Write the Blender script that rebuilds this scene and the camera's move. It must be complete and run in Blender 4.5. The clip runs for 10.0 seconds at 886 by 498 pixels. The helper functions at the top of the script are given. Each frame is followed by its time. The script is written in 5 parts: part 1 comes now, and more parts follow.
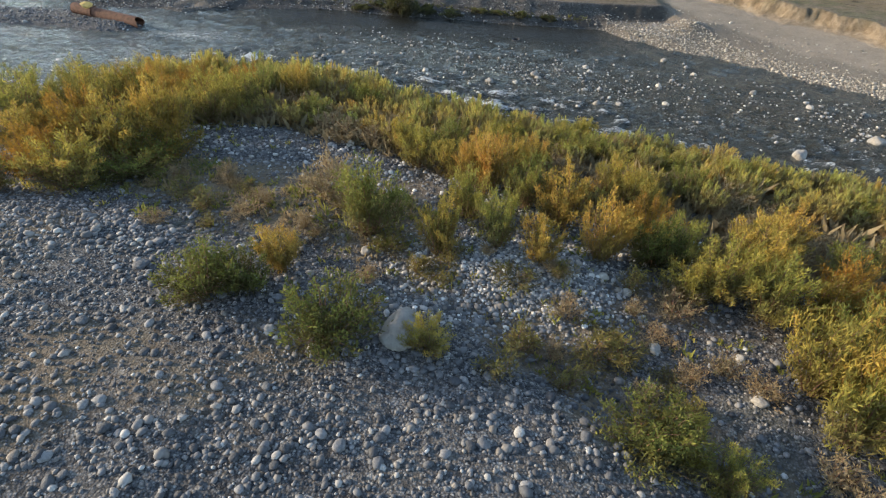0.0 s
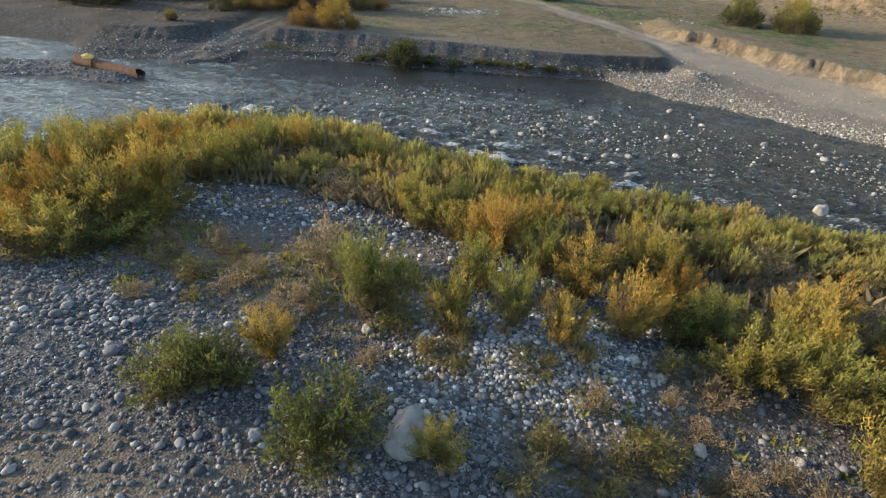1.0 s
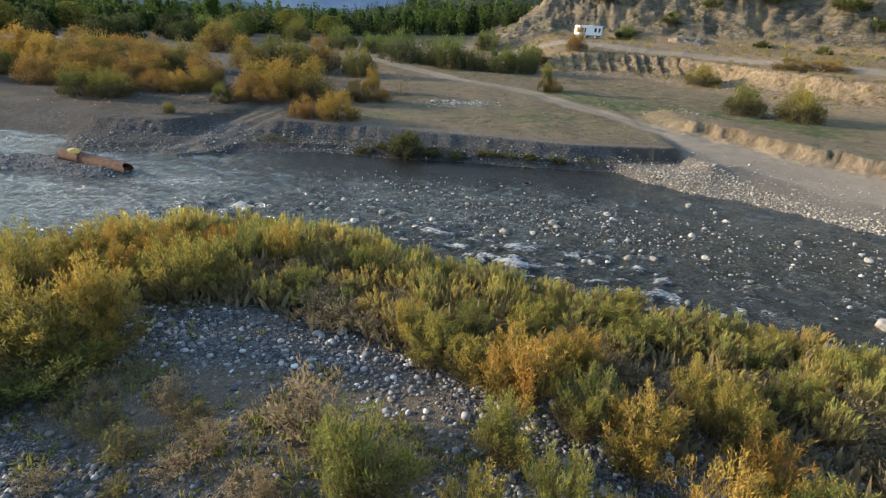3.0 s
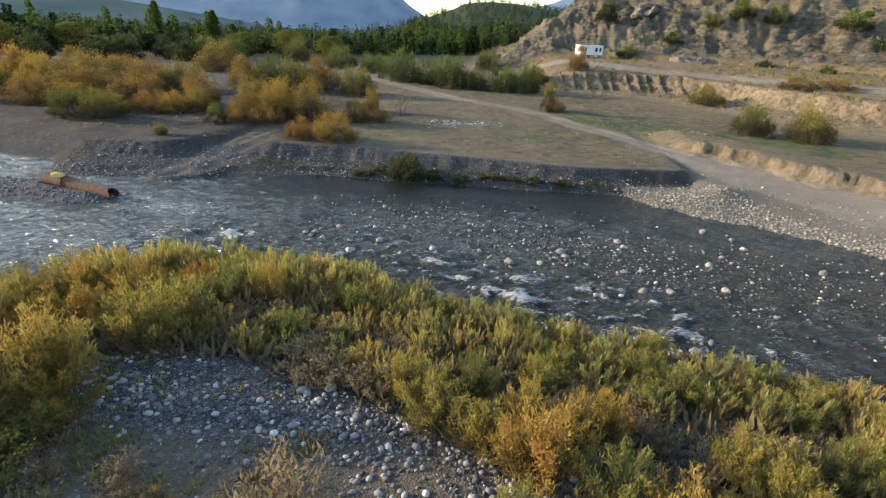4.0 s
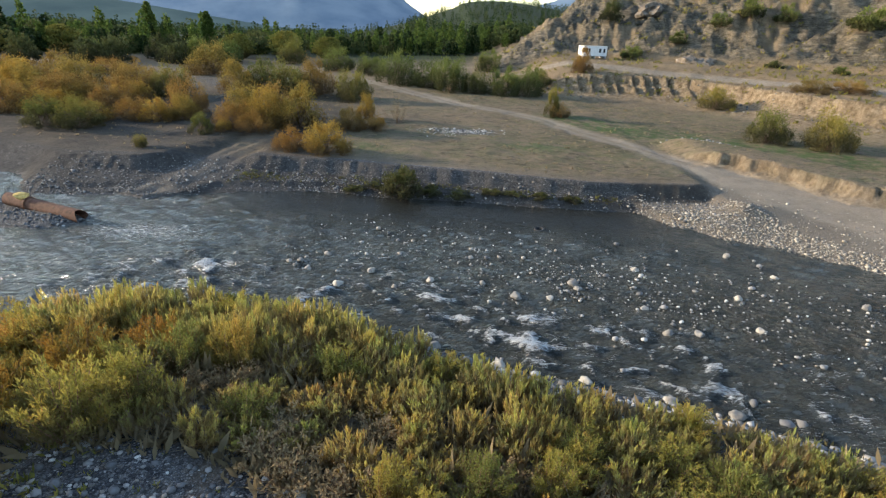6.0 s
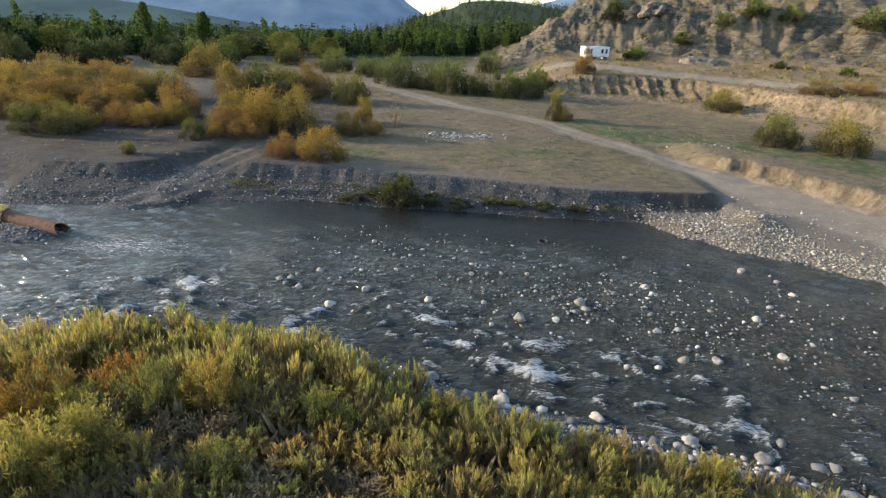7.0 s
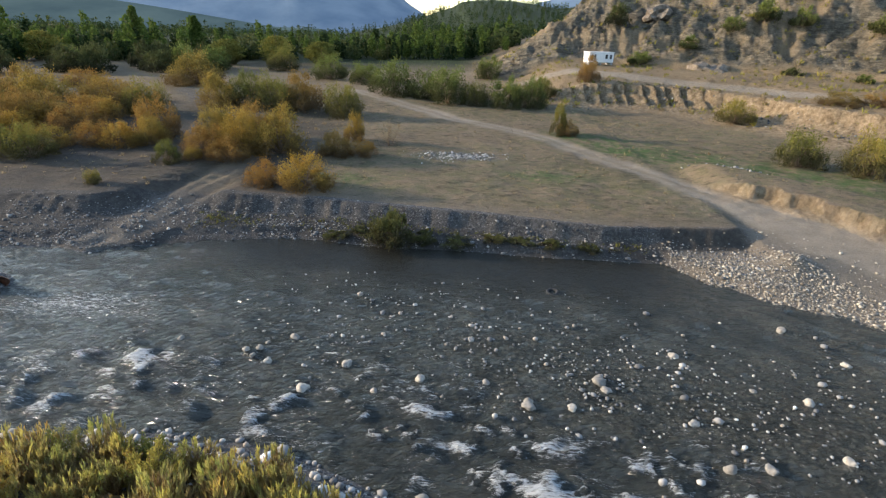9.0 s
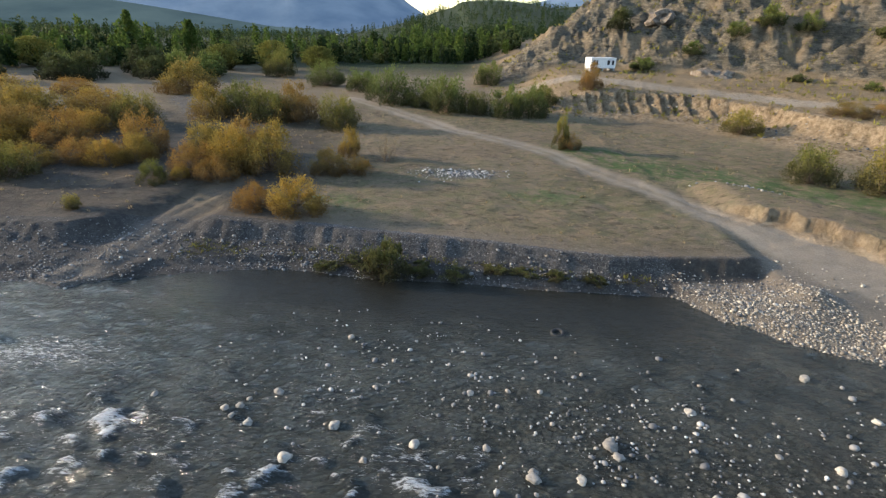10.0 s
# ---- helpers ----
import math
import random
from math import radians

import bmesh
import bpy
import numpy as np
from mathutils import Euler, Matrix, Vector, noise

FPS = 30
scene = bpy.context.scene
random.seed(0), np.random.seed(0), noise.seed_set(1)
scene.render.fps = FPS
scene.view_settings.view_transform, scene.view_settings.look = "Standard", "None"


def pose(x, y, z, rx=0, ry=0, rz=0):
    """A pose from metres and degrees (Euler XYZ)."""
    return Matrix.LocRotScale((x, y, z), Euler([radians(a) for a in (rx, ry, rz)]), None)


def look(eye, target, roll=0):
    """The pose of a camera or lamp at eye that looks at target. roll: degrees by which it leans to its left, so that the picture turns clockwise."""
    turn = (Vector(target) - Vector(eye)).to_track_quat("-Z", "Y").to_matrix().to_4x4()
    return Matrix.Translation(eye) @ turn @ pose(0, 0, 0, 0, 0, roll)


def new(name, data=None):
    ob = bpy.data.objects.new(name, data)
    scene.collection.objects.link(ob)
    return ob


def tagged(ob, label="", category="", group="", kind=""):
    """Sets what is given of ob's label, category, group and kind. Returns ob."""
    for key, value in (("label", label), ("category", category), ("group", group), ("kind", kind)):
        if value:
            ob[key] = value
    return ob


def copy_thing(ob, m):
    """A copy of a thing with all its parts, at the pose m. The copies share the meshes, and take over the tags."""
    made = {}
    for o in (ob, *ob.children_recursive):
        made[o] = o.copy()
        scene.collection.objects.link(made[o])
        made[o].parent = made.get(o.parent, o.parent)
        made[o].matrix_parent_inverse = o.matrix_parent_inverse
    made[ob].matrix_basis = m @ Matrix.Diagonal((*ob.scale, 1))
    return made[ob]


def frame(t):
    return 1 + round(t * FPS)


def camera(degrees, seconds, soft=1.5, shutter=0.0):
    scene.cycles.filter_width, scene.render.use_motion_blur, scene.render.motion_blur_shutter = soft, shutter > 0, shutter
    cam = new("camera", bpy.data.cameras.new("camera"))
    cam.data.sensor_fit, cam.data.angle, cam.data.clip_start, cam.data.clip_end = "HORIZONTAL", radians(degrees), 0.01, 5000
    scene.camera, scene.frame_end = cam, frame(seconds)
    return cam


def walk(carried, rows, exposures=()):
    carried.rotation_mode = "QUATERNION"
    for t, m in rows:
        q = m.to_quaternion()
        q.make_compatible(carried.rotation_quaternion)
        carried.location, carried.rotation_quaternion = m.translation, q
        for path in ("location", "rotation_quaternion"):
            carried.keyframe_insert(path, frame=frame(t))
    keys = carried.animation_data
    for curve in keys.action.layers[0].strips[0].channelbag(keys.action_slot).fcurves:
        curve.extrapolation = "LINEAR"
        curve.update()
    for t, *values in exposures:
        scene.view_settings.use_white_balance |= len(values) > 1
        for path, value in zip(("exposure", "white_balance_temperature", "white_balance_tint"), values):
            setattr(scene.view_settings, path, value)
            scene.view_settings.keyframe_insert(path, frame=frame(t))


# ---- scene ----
cam = camera(79.7, 10.0, soft=1.25)
METRES, EYE, TILT, LEAN, TURN = 20.0, 11.7, -37.3, -2.8, 0.0
ROWS = [
    (0.0, 0.0, 0.0, 0.0, 0.0, 0.0, -0.0),
    (0.5, -0.0068, 0.0335, 0.0211, -0.02, 2.13, 0.02),
    (1.0, -0.0132, 0.0699, 0.0457, -0.03, 4.43, 0.04),
    (1.5, -0.0183, 0.1049, 0.0699, -0.03, 6.55, 0.07),
    (2.0, -0.0228, 0.1434, 0.0972, -0.05, 8.84, 0.09),
    (2.5, -0.0255, 0.1802, 0.1229, -0.04, 10.95, 0.14),
    (4.0, -0.03, 0.3018, 0.2065, 0.01, 14.64, 0.25),
    (4.5, -0.0299, 0.3348, 0.2362, 0.02, 14.6, 0.29),
    (5.0, -0.0287, 0.367, 0.2679, 0.03, 14.56, 0.34),
    (5.5, -0.027, 0.3954, 0.2959, 0.06, 14.55, 0.38),
    (7.0, -0.0211, 0.4912, 0.3839, 0.17, 14.49, 0.5),
    (7.5, -0.0185, 0.5252, 0.4208, 0.18, 14.47, 0.53),
    (8.0, -0.0152, 0.5642, 0.4649, 0.19, 14.44, 0.6),
    (8.5, -0.0118, 0.6029, 0.5094, 0.2, 14.4, 0.65),
    (9.0, -0.0088, 0.642, 0.5676, 0.18, 14.37, 0.67),
    (9.5, -0.0062, 0.6732, 0.6248, 0.19, 14.32, 0.73),
    (10.0, -0.0008, 0.7086, 0.6839, 0.19, 14.3, 0.76),
]
walk(cam, [(t, pose(0, 0, EYE, TILT, LEAN, TURN) @ pose(METRES * x, METRES * y, METRES * z, 90 + pitch, roll, yaw)) for t, x, y, z, yaw, pitch, roll in ROWS], [(0.0, 1.63, 6780, 11), (7.0, 1.64, 6700, 12), (10.0, 1.6, 6700, 13)])

# ---- world, sun, exposure ----
SUN_EL, SUN_AZ = 14.5, 80.0          # height of the sun; the way to it, degrees to the left of straight ahead
world = bpy.data.worlds.new("world")
scene.world = world
world.use_nodes = True
wn = world.node_tree
sky = wn.nodes.new("ShaderNodeTexSky")
sky.sky_type = "NISHITA"
sky.sun_disc = False
sky.sun_elevation = radians(SUN_EL)
sky.sun_rotation = radians(-SUN_AZ)
sky.air_density, sky.dust_density, sky.ozone_density = 1.0, 0.25, 1.0
wn.nodes["Background"].inputs["Strength"].default_value = 0.15
wn.links.new(sky.outputs[0], wn.nodes["Background"].inputs["Color"])
sun = new("sun", bpy.data.lights.new("sun", "SUN"))
sun.data.energy, sun.data.angle, sun.data.color = 2.6, radians(2.5), (1.0, 0.84, 0.62)
to_sun = Vector((-math.sin(radians(SUN_AZ)) * math.cos(radians(SUN_EL)), math.cos(radians(SUN_AZ)) * math.cos(radians(SUN_EL)), math.sin(radians(SUN_EL))))
sun.matrix_world = look(to_sun * 300, (0, 0, 0))


# ---- materials ----
def material(name, rough=0.85, spec=0.3):
    m = bpy.data.materials.new(name)
    m.use_nodes = True
    b = m.node_tree.nodes["Principled BSDF"]
    b.inputs["Roughness"].default_value = rough
    b.inputs["Specular IOR Level"].default_value = spec
    return m, m.node_tree, b


def node(nt, kind, **values):
    n = nt.nodes.new(kind)
    for key, value in values.items():
        n.inputs[key.replace("_", " ")].default_value = value
    return n


def coords(nt, scale=(1, 1, 1), turn=0.0, source="Object"):
    c = nt.nodes.new("ShaderNodeTexCoord")
    mp = nt.nodes.new("ShaderNodeMapping")
    mp.inputs["Scale"].default_value = scale
    mp.inputs["Rotation"].default_value = (0, 0, turn)
    nt.links.new(c.outputs[source], mp.inputs["Vector"])
    return mp.outputs["Vector"]


def noise_tex(nt, vec, scale, detail=4.0, rough=0.55):
    n = node(nt, "ShaderNodeTexNoise", Scale=scale, Detail=detail, Roughness=rough)
    nt.links.new(vec, n.inputs["Vector"])
    return n.outputs["Fac"]


def ramp(nt, fac, stops):
    r = nt.nodes.new("ShaderNodeValToRGB")
    e = r.color_ramp.elements
    while len(e) < len(stops):
        e.new(0.5)
    for el, (p, c) in zip(e, stops):
        el.position, el.color = p, (*c, 1)
    nt.links.new(fac, r.inputs["Fac"])
    return r.outputs["Color"]


def mix(nt, fac, a, b, blend="MIX"):
    n = nt.nodes.new("ShaderNodeMix")
    n.data_type, n.blend_type = "RGBA", blend
    for sock, value in ((n.inputs["Factor"], fac), (n.inputs["A"], a), (n.inputs["B"], b)):
        if isinstance(value, (int, float)):
            sock.default_value = value
        elif isinstance(value, tuple):
            sock.default_value = (*value, 1)
        else:
            nt.links.new(value, sock)
    return n.outputs["Result"]


def calc(nt, op, a, b=0.5):
    n = nt.nodes.new("ShaderNodeMath")
    n.operation = op
    for sock, value in zip(n.inputs, (a, b)):
        if isinstance(value, (int, float)):
            sock.default_value = value
        else:
            nt.links.new(value, sock)
    return n.outputs[0]


def bump(nt, bsdf, height, strength=0.5, distance=0.05):
    n = node(nt, "ShaderNodeBump", Strength=strength, Distance=distance)
    nt.links.new(height, n.inputs["Height"])
    nt.links.new(n.outputs["Normal"], bsdf.inputs["Normal"])
    return n


def attribute(nt, name):
    n = nt.nodes.new("ShaderNodeAttribute")
    n.attribute_name = name
    return n.outputs["Fac"]


STONE = [(0.0, (0.07, 0.073, 0.08)), (0.35, (0.14, 0.143, 0.15)), (0.6, (0.23, 0.23, 0.235)), (0.78, (0.34, 0.335, 0.33)), (0.88, (0.22, 0.19, 0.16)), (1.0, (0.60, 0.59, 0.56))]


def ground_material():
    m, nt, b = material("ground", 0.95, 0.15)
    v = coords(nt)
    fine, mid, big = noise_tex(nt, v, 9.0, 6, 0.7), noise_tex(nt, v, 0.9, 5, 0.6), noise_tex(nt, v, 0.12, 4)
    # river gravel: cells of many greys with dark joints
    cells = []
    for scale in (8.0, 21.0):
        vo = node(nt, "ShaderNodeTexVoronoi", Scale=scale)
        nt.links.new(v, vo.inputs["Vector"])
        cells.append(vo)
    sep = nt.nodes.new("ShaderNodeSeparateColor")
    nt.links.new(cells[1].outputs["Color"], sep.inputs[0])
    stone = ramp(nt, sep.outputs[0], STONE)
    sep2 = nt.nodes.new("ShaderNodeSeparateColor")
    nt.links.new(cells[0].outputs["Color"], sep2.inputs[0])
    stone = mix(nt, calc(nt, "GREATER_THAN", sep2.outputs[1], 0.62), stone, ramp(nt, sep2.outputs[0], STONE))
    joint = ramp(nt, cells[1].outputs["Distance"], [(0.25, (1, 1, 1)), (0.65, (0.42, 0.41, 0.40))])
    stone = mix(nt, 1.0, mix(nt, 1.0, stone, joint, "MULTIPLY"), (0.78, 0.78, 0.78), "MULTIPLY")
    silt = ramp(nt, fine, [(0.3, (0.095, 0.085, 0.075)), (0.7, (0.17, 0.155, 0.135))])
    stone = mix(nt, ramp(nt, mid, [(0.45, (0, 0, 0)), (0.68, (0.5, 0.5, 0.5))]), stone, silt)
    # bare earth, dry straw, grass, track
    earth = ramp(nt, fine, [(0.25, (0.12, 0.087, 0.057)), (0.5, (0.20, 0.148, 0.097)), (0.8, (0.32, 0.24, 0.16))])
    earth = mix(nt, ramp(nt, mid, [(0.4, (0, 0, 0)), (0.7, (0.7, 0.7, 0.7))]), earth, (0.14, 0.115, 0.065))
    grass = ramp(nt, fine, [(0.3, (0.042, 0.07, 0.024)), (0.6, (0.085, 0.125, 0.042)), (0.85, (0.17, 0.18, 0.075))])
    track = ramp(nt, fine, [(0.25, (0.22, 0.18, 0.135)), (0.75, (0.37, 0.31, 0.24))])
    straw = ramp(nt, fine, [(0.25, (0.17, 0.115, 0.065)), (0.75, (0.36, 0.26, 0.155))])
    col = mix(nt, attribute(nt, "gravel"), earth, stone)
    col = mix(nt, attribute(nt, "straw"), col, straw)
    patch = calc(nt, "MULTIPLY", attribute(nt, "green"), ramp(nt, mid, [(0.38, (0.15, 0.15, 0.15)), (0.6, (1, 1, 1))]))
    col = mix(nt, patch, col, grass)
    col = mix(nt, calc(nt, "MULTIPLY", attribute(nt, "track"), ramp(nt, mid, [(0.3, (0.6, 0.6, 0.6)), (0.6, (1, 1, 1))])), col, track)
    rockc = ramp(nt, noise_tex(nt, coords(nt, (0.5, 0.5, 1.6)), 1.1, 10, 0.8), [(0.36, (0.045, 0.042, 0.035)), (0.5, (0.16, 0.138, 0.105)), (0.66, (0.34, 0.285, 0.21))])
    col = mix(nt, attribute(nt, "rock"), col, rockc)
    scrub = noise_tex(nt, v, 2.6, 6, 0.7)
    streaks = noise_tex(nt, coords(nt, (0.6, 1.3, 1.0), 0.6), 1.5, 7, 0.75)
    col = mix(nt, calc(nt, "MULTIPLY", attribute(nt, "turf"), ramp(nt, streaks, [(0.52, (0, 0, 0)), (0.64, (0.75, 0.75, 0.75))])), col, (0.05, 0.042, 0.026))
    clods = noise_tex(nt, v, 1.7, 8, 0.75)
    clay = ramp(nt, clods, [(0.34, (0.11, 0.078, 0.046)), (0.48, (0.26, 0.19, 0.12)), (0.66, (0.42, 0.33, 0.225))])
    col = mix(nt, attribute(nt, "clay"), col, clay)
    col = mix(nt, calc(nt, "MULTIPLY", attribute(nt, "straw"), ramp(nt, scrub, [(0.5, (0, 0, 0)), (0.62, (0.7, 0.7, 0.7))])), col, (0.085, 0.075, 0.04))
    # one dark tone for moist soil and for shade painted on the far bank
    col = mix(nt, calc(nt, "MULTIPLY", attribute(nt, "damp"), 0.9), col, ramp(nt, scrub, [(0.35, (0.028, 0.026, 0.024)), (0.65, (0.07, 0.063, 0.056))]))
    col = mix(nt, attribute(nt, "woodland"), col, ramp(nt, scrub, [(0.35, (0.016, 0.026, 0.012)), (0.65, (0.04, 0.055, 0.022))]))
    col = mix(nt, 0.5, col, ramp(nt, big, [(0.3, (0.55, 0.55, 0.55)), (0.7, (1.0, 1.0, 1.0))]), "MULTIPLY")
    nt.links.new(col, b.inputs["Base Color"])
    h = calc(nt, "ADD", calc(nt, "MULTIPLY", cells[1].outputs["Distance"], -0.6), fine)
    crack = noise_tex(nt, coords(nt, (1, 1, 0.6)), 0.7, 9, 0.75)
    h = calc(nt, "ADD", h, calc(nt, "MULTIPLY", calc(nt, "MULTIPLY", crack, attribute(nt, "rock")), 26.0))
    h = calc(nt, "ADD", h, calc(nt, "MULTIPLY", calc(nt, "MULTIPLY", clods, attribute(nt, "clay")), 8.0))
    h = calc(nt, "ADD", h, calc(nt, "MULTIPLY", calc(nt, "MULTIPLY", scrub, attribute(nt, "turf")), 3.0))
    bump(nt, b, h, 0.8, 0.06)
    return m


def stone_material(name, wet=0.0, pale=1.0, warm=(1, 1, 1), shades=STONE):
    m, nt, b = material(name, 0.75 - 0.35 * wet, 0.35)
    g = nt.nodes.new("ShaderNodeNewGeometry")
    o = nt.nodes.new("ShaderNodeObjectInfo")
    pick = calc(nt, "FRACT", calc(nt, "ADD", g.outputs["Random Per Island"], o.outputs["Random"]))
    col = ramp(nt, pick, [(p, tuple(min(0.8, k * pale * w) for k, w in zip(c, warm))) for p, c in shades])
    v = coords(nt)
    col = mix(nt, 0.6, col, ramp(nt, noise_tex(nt, v, 2.2, 8, 0.75), [(0.36, (0.42, 0.41, 0.39)), (0.6, (1, 1, 1))]), "MULTIPLY")
    nt.links.new(col, b.inputs["Base Color"])
    bump(nt, b, noise_tex(nt, v, 30.0, 5, 0.7), 0.35, 0.02)
    return m


def leaf_material(name, stops, spread=0.5, foot=None, top=1.0, through_light=0.38, vary=0.30):
    """Thin leaves that let light through; colours run over a plant and from plant to plant."""
    m, nt, b = material(name, 0.7, 0.08)
    g = nt.nodes.new("ShaderNodeNewGeometry")
    o = nt.nodes.new("ShaderNodeObjectInfo")
    big = noise_tex(nt, coords(nt), 1.3, 3)
    f = calc(nt, "ADD", calc(nt, "MULTIPLY", g.outputs["Random Per Island"], vary), calc(nt, "MULTIPLY", o.outputs["Random"], spread))
    f = calc(nt, "ADD", f, calc(nt, "MULTIPLY", calc(nt, "SUBTRACT", big, 0.5), 1.1))
    f = calc(nt, "ADD", f, 0.12)
    col = ramp(nt, f, stops)
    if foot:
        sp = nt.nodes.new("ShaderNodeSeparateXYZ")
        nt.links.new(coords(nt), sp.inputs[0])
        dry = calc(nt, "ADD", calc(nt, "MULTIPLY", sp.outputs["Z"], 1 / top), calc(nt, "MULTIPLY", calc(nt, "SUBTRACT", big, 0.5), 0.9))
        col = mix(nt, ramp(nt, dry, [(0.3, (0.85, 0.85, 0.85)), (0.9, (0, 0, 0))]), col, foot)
    nt.links.new(col, b.inputs["Base Color"])
    tr = nt.nodes.new("ShaderNodeBsdfTranslucent")
    nt.links.new(col, tr.inputs["Color"])
    ms = nt.nodes.new("ShaderNodeMixShader")
    ms.inputs[0].default_value = through_light
    nt.links.new(b.outputs[0], ms.inputs[1])
    nt.links.new(tr.outputs[0], ms.inputs[2])
    nt.links.new(ms.outputs[0], nt.nodes["Material Output"].inputs["Surface"])
    return m


def plain_material(name, colour, rough=0.7, metal=0.0, scale=6.0, spread=0.35, relief=0.2):
    m, nt, b = material(name, rough, 0.4)
    b.inputs["Metallic"].default_value = metal
    v = coords(nt)
    n = noise_tex(nt, v, scale, 6, 0.65)
    lo, hi = (tuple(max(0.0, min(0.9, c * (1 + k * spread))) for c in colour) for k in (-1, 1))
    nt.links.new(ramp(nt, n, [(0.3, lo), (0.7, hi)]), b.inputs["Base Color"])
    if relief:
        bump(nt, b, noise_tex(nt, v, scale * 5, 5, 0.7), relief, 0.01)
    return m


def water_material():
    m, nt, b = material("river_water", 0.07, 0.5)
    b.inputs["IOR"].default_value = 1.33
    along = radians(-28)
    v = coords(nt)
    flow = coords(nt, (0.55, 2.2, 1.0), along)
    bed = noise_tex(nt, v, 0.35, 5, 0.6)
    pebbles = node(nt, "ShaderNodeTexVoronoi", Scale=4.0)
    nt.links.new(v, pebbles.inputs["Vector"])
    col = ramp(nt, bed, [(0.3, (0.034, 0.041, 0.040)), (0.5, (0.058, 0.066, 0.063)), (0.7, (0.092, 0.097, 0.086))])
    # paler water at the left: bright sky reflection put into the base colour
    sky_pale = ramp(nt, bed, [(0.3, (0.085, 0.10, 0.10)), (0.7, (0.15, 0.16, 0.152))])
    col = mix(nt, attribute(nt, "silt"), col, sky_pale)
    # pool colour darkened for its bed and for the bank's painted reflection
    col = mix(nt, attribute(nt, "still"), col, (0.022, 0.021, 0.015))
    shallow = ramp(nt, pebbles.outputs["Distance"], [(0.2, (0.11, 0.105, 0.082)), (0.6, (0.022, 0.023, 0.019))])
    col = mix(nt, calc(nt, "MULTIPLY", attribute(nt, "shoal"), 0.6), col, shallow)
    foam_n = noise_tex(nt, flow, 5.5, 8, 0.82)
    streak = noise_tex(nt, coords(nt, (0.25, 1.6, 1.0), along), 1.1, 3, 0.5)
    rapid = attribute(nt, "rapid")
    crest = attribute(nt, "crest")
    foam = calc(nt, "ADD", calc(nt, "MULTIPLY", crest, 0.66), calc(nt, "MULTIPLY", rapid, 0.15))
    foam = calc(nt, "ADD", foam, calc(nt, "MULTIPLY", calc(nt, "SUBTRACT", foam_n, 0.5), 3.6))
    foam = calc(nt, "ADD", foam, calc(nt, "MULTIPLY", calc(nt, "SUBTRACT", streak, 0.5), 0.5))
    mask = ramp(nt, foam, [(0.37, (0, 0, 0)), (0.8, (1, 1, 1))])
    mask = calc(nt, "MULTIPLY", mask, calc(nt, "MINIMUM", calc(nt, "MULTIPLY", calc(nt, "ADD", rapid, crest), 2.5), 1.0))
    nt.links.new(mix(nt, mask, col, (0.80, 0.83, 0.84)), b.inputs["Base Color"])
    nt.links.new(ramp(nt, mask, [(0.0, (0.08, 0.08, 0.08)), (1.0, (0.8, 0.8, 0.8))]), b.inputs["Roughness"])
    rough = calc(nt, "ADD", calc(nt, "MULTIPLY", attribute(nt, "stir"), 0.95), 0.0)
    small = calc(nt, "ADD", noise_tex(nt, flow, 3.0, 7, 0.72), calc(nt, "MULTIPLY", noise_tex(nt, flow, 1.1, 3), 1.5))
    crease = calc(nt, "ABSOLUTE", calc(nt, "SUBTRACT", noise_tex(nt, coords(nt, (0.7, 1.6, 1.0), along), 1.7, 4, 0.6), 0.5))
    small = calc(nt, "ADD", small, calc(nt, "MULTIPLY", crease, 2.2))
    bm_ = bump(nt, b, calc(nt, "MULTIPLY", small, rough), 1.0, 0.62)
    return m


M_GROUND = ground_material()
M_COBBLE = stone_material("cobble", 0.0, 0.76)
M_RIVERSTONE = stone_material("river_stone", 0.2, 1.45, (1.0, 0.98, 0.93))
M_BANKSTONE = stone_material("bank_stone", 0.0, 0.95, (1.0, 0.97, 0.92))
M_BOULDER = stone_material("pale_boulder", 0.0, 1.0, (1.0, 0.96, 0.89), [(0.0, (0.22, 0.215, 0.205)), (0.5, (0.34, 0.33, 0.315)), (1.0, (0.48, 0.465, 0.43))])
M_SPIT = stone_material("spit_gravel", 0.0, 1.0, (1.0, 0.93, 0.82), [(0.0, (0.16, 0.15, 0.14)), (0.5, (0.30, 0.285, 0.26)), (1.0, (0.52, 0.50, 0.46))])
M_WATER = water_material()
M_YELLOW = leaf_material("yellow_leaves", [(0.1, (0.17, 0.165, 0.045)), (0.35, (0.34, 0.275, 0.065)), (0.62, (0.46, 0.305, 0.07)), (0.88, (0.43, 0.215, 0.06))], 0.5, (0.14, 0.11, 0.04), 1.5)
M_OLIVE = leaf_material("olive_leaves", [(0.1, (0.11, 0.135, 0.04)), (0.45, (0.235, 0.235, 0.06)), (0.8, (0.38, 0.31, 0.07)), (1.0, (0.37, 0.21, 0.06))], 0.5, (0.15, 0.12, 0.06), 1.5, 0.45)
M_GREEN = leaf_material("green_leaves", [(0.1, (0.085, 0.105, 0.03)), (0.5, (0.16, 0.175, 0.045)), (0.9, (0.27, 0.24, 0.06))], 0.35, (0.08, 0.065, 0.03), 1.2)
M_WOOD = leaf_material("wood_leaves", [(0.1, (0.03, 0.045, 0.018)), (0.6, (0.065, 0.085, 0.03)), (1.0, (0.12, 0.13, 0.04))], 0.3)
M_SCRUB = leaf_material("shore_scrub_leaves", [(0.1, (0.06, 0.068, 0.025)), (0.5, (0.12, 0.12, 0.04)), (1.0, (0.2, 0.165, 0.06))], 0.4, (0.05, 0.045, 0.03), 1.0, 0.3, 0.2)
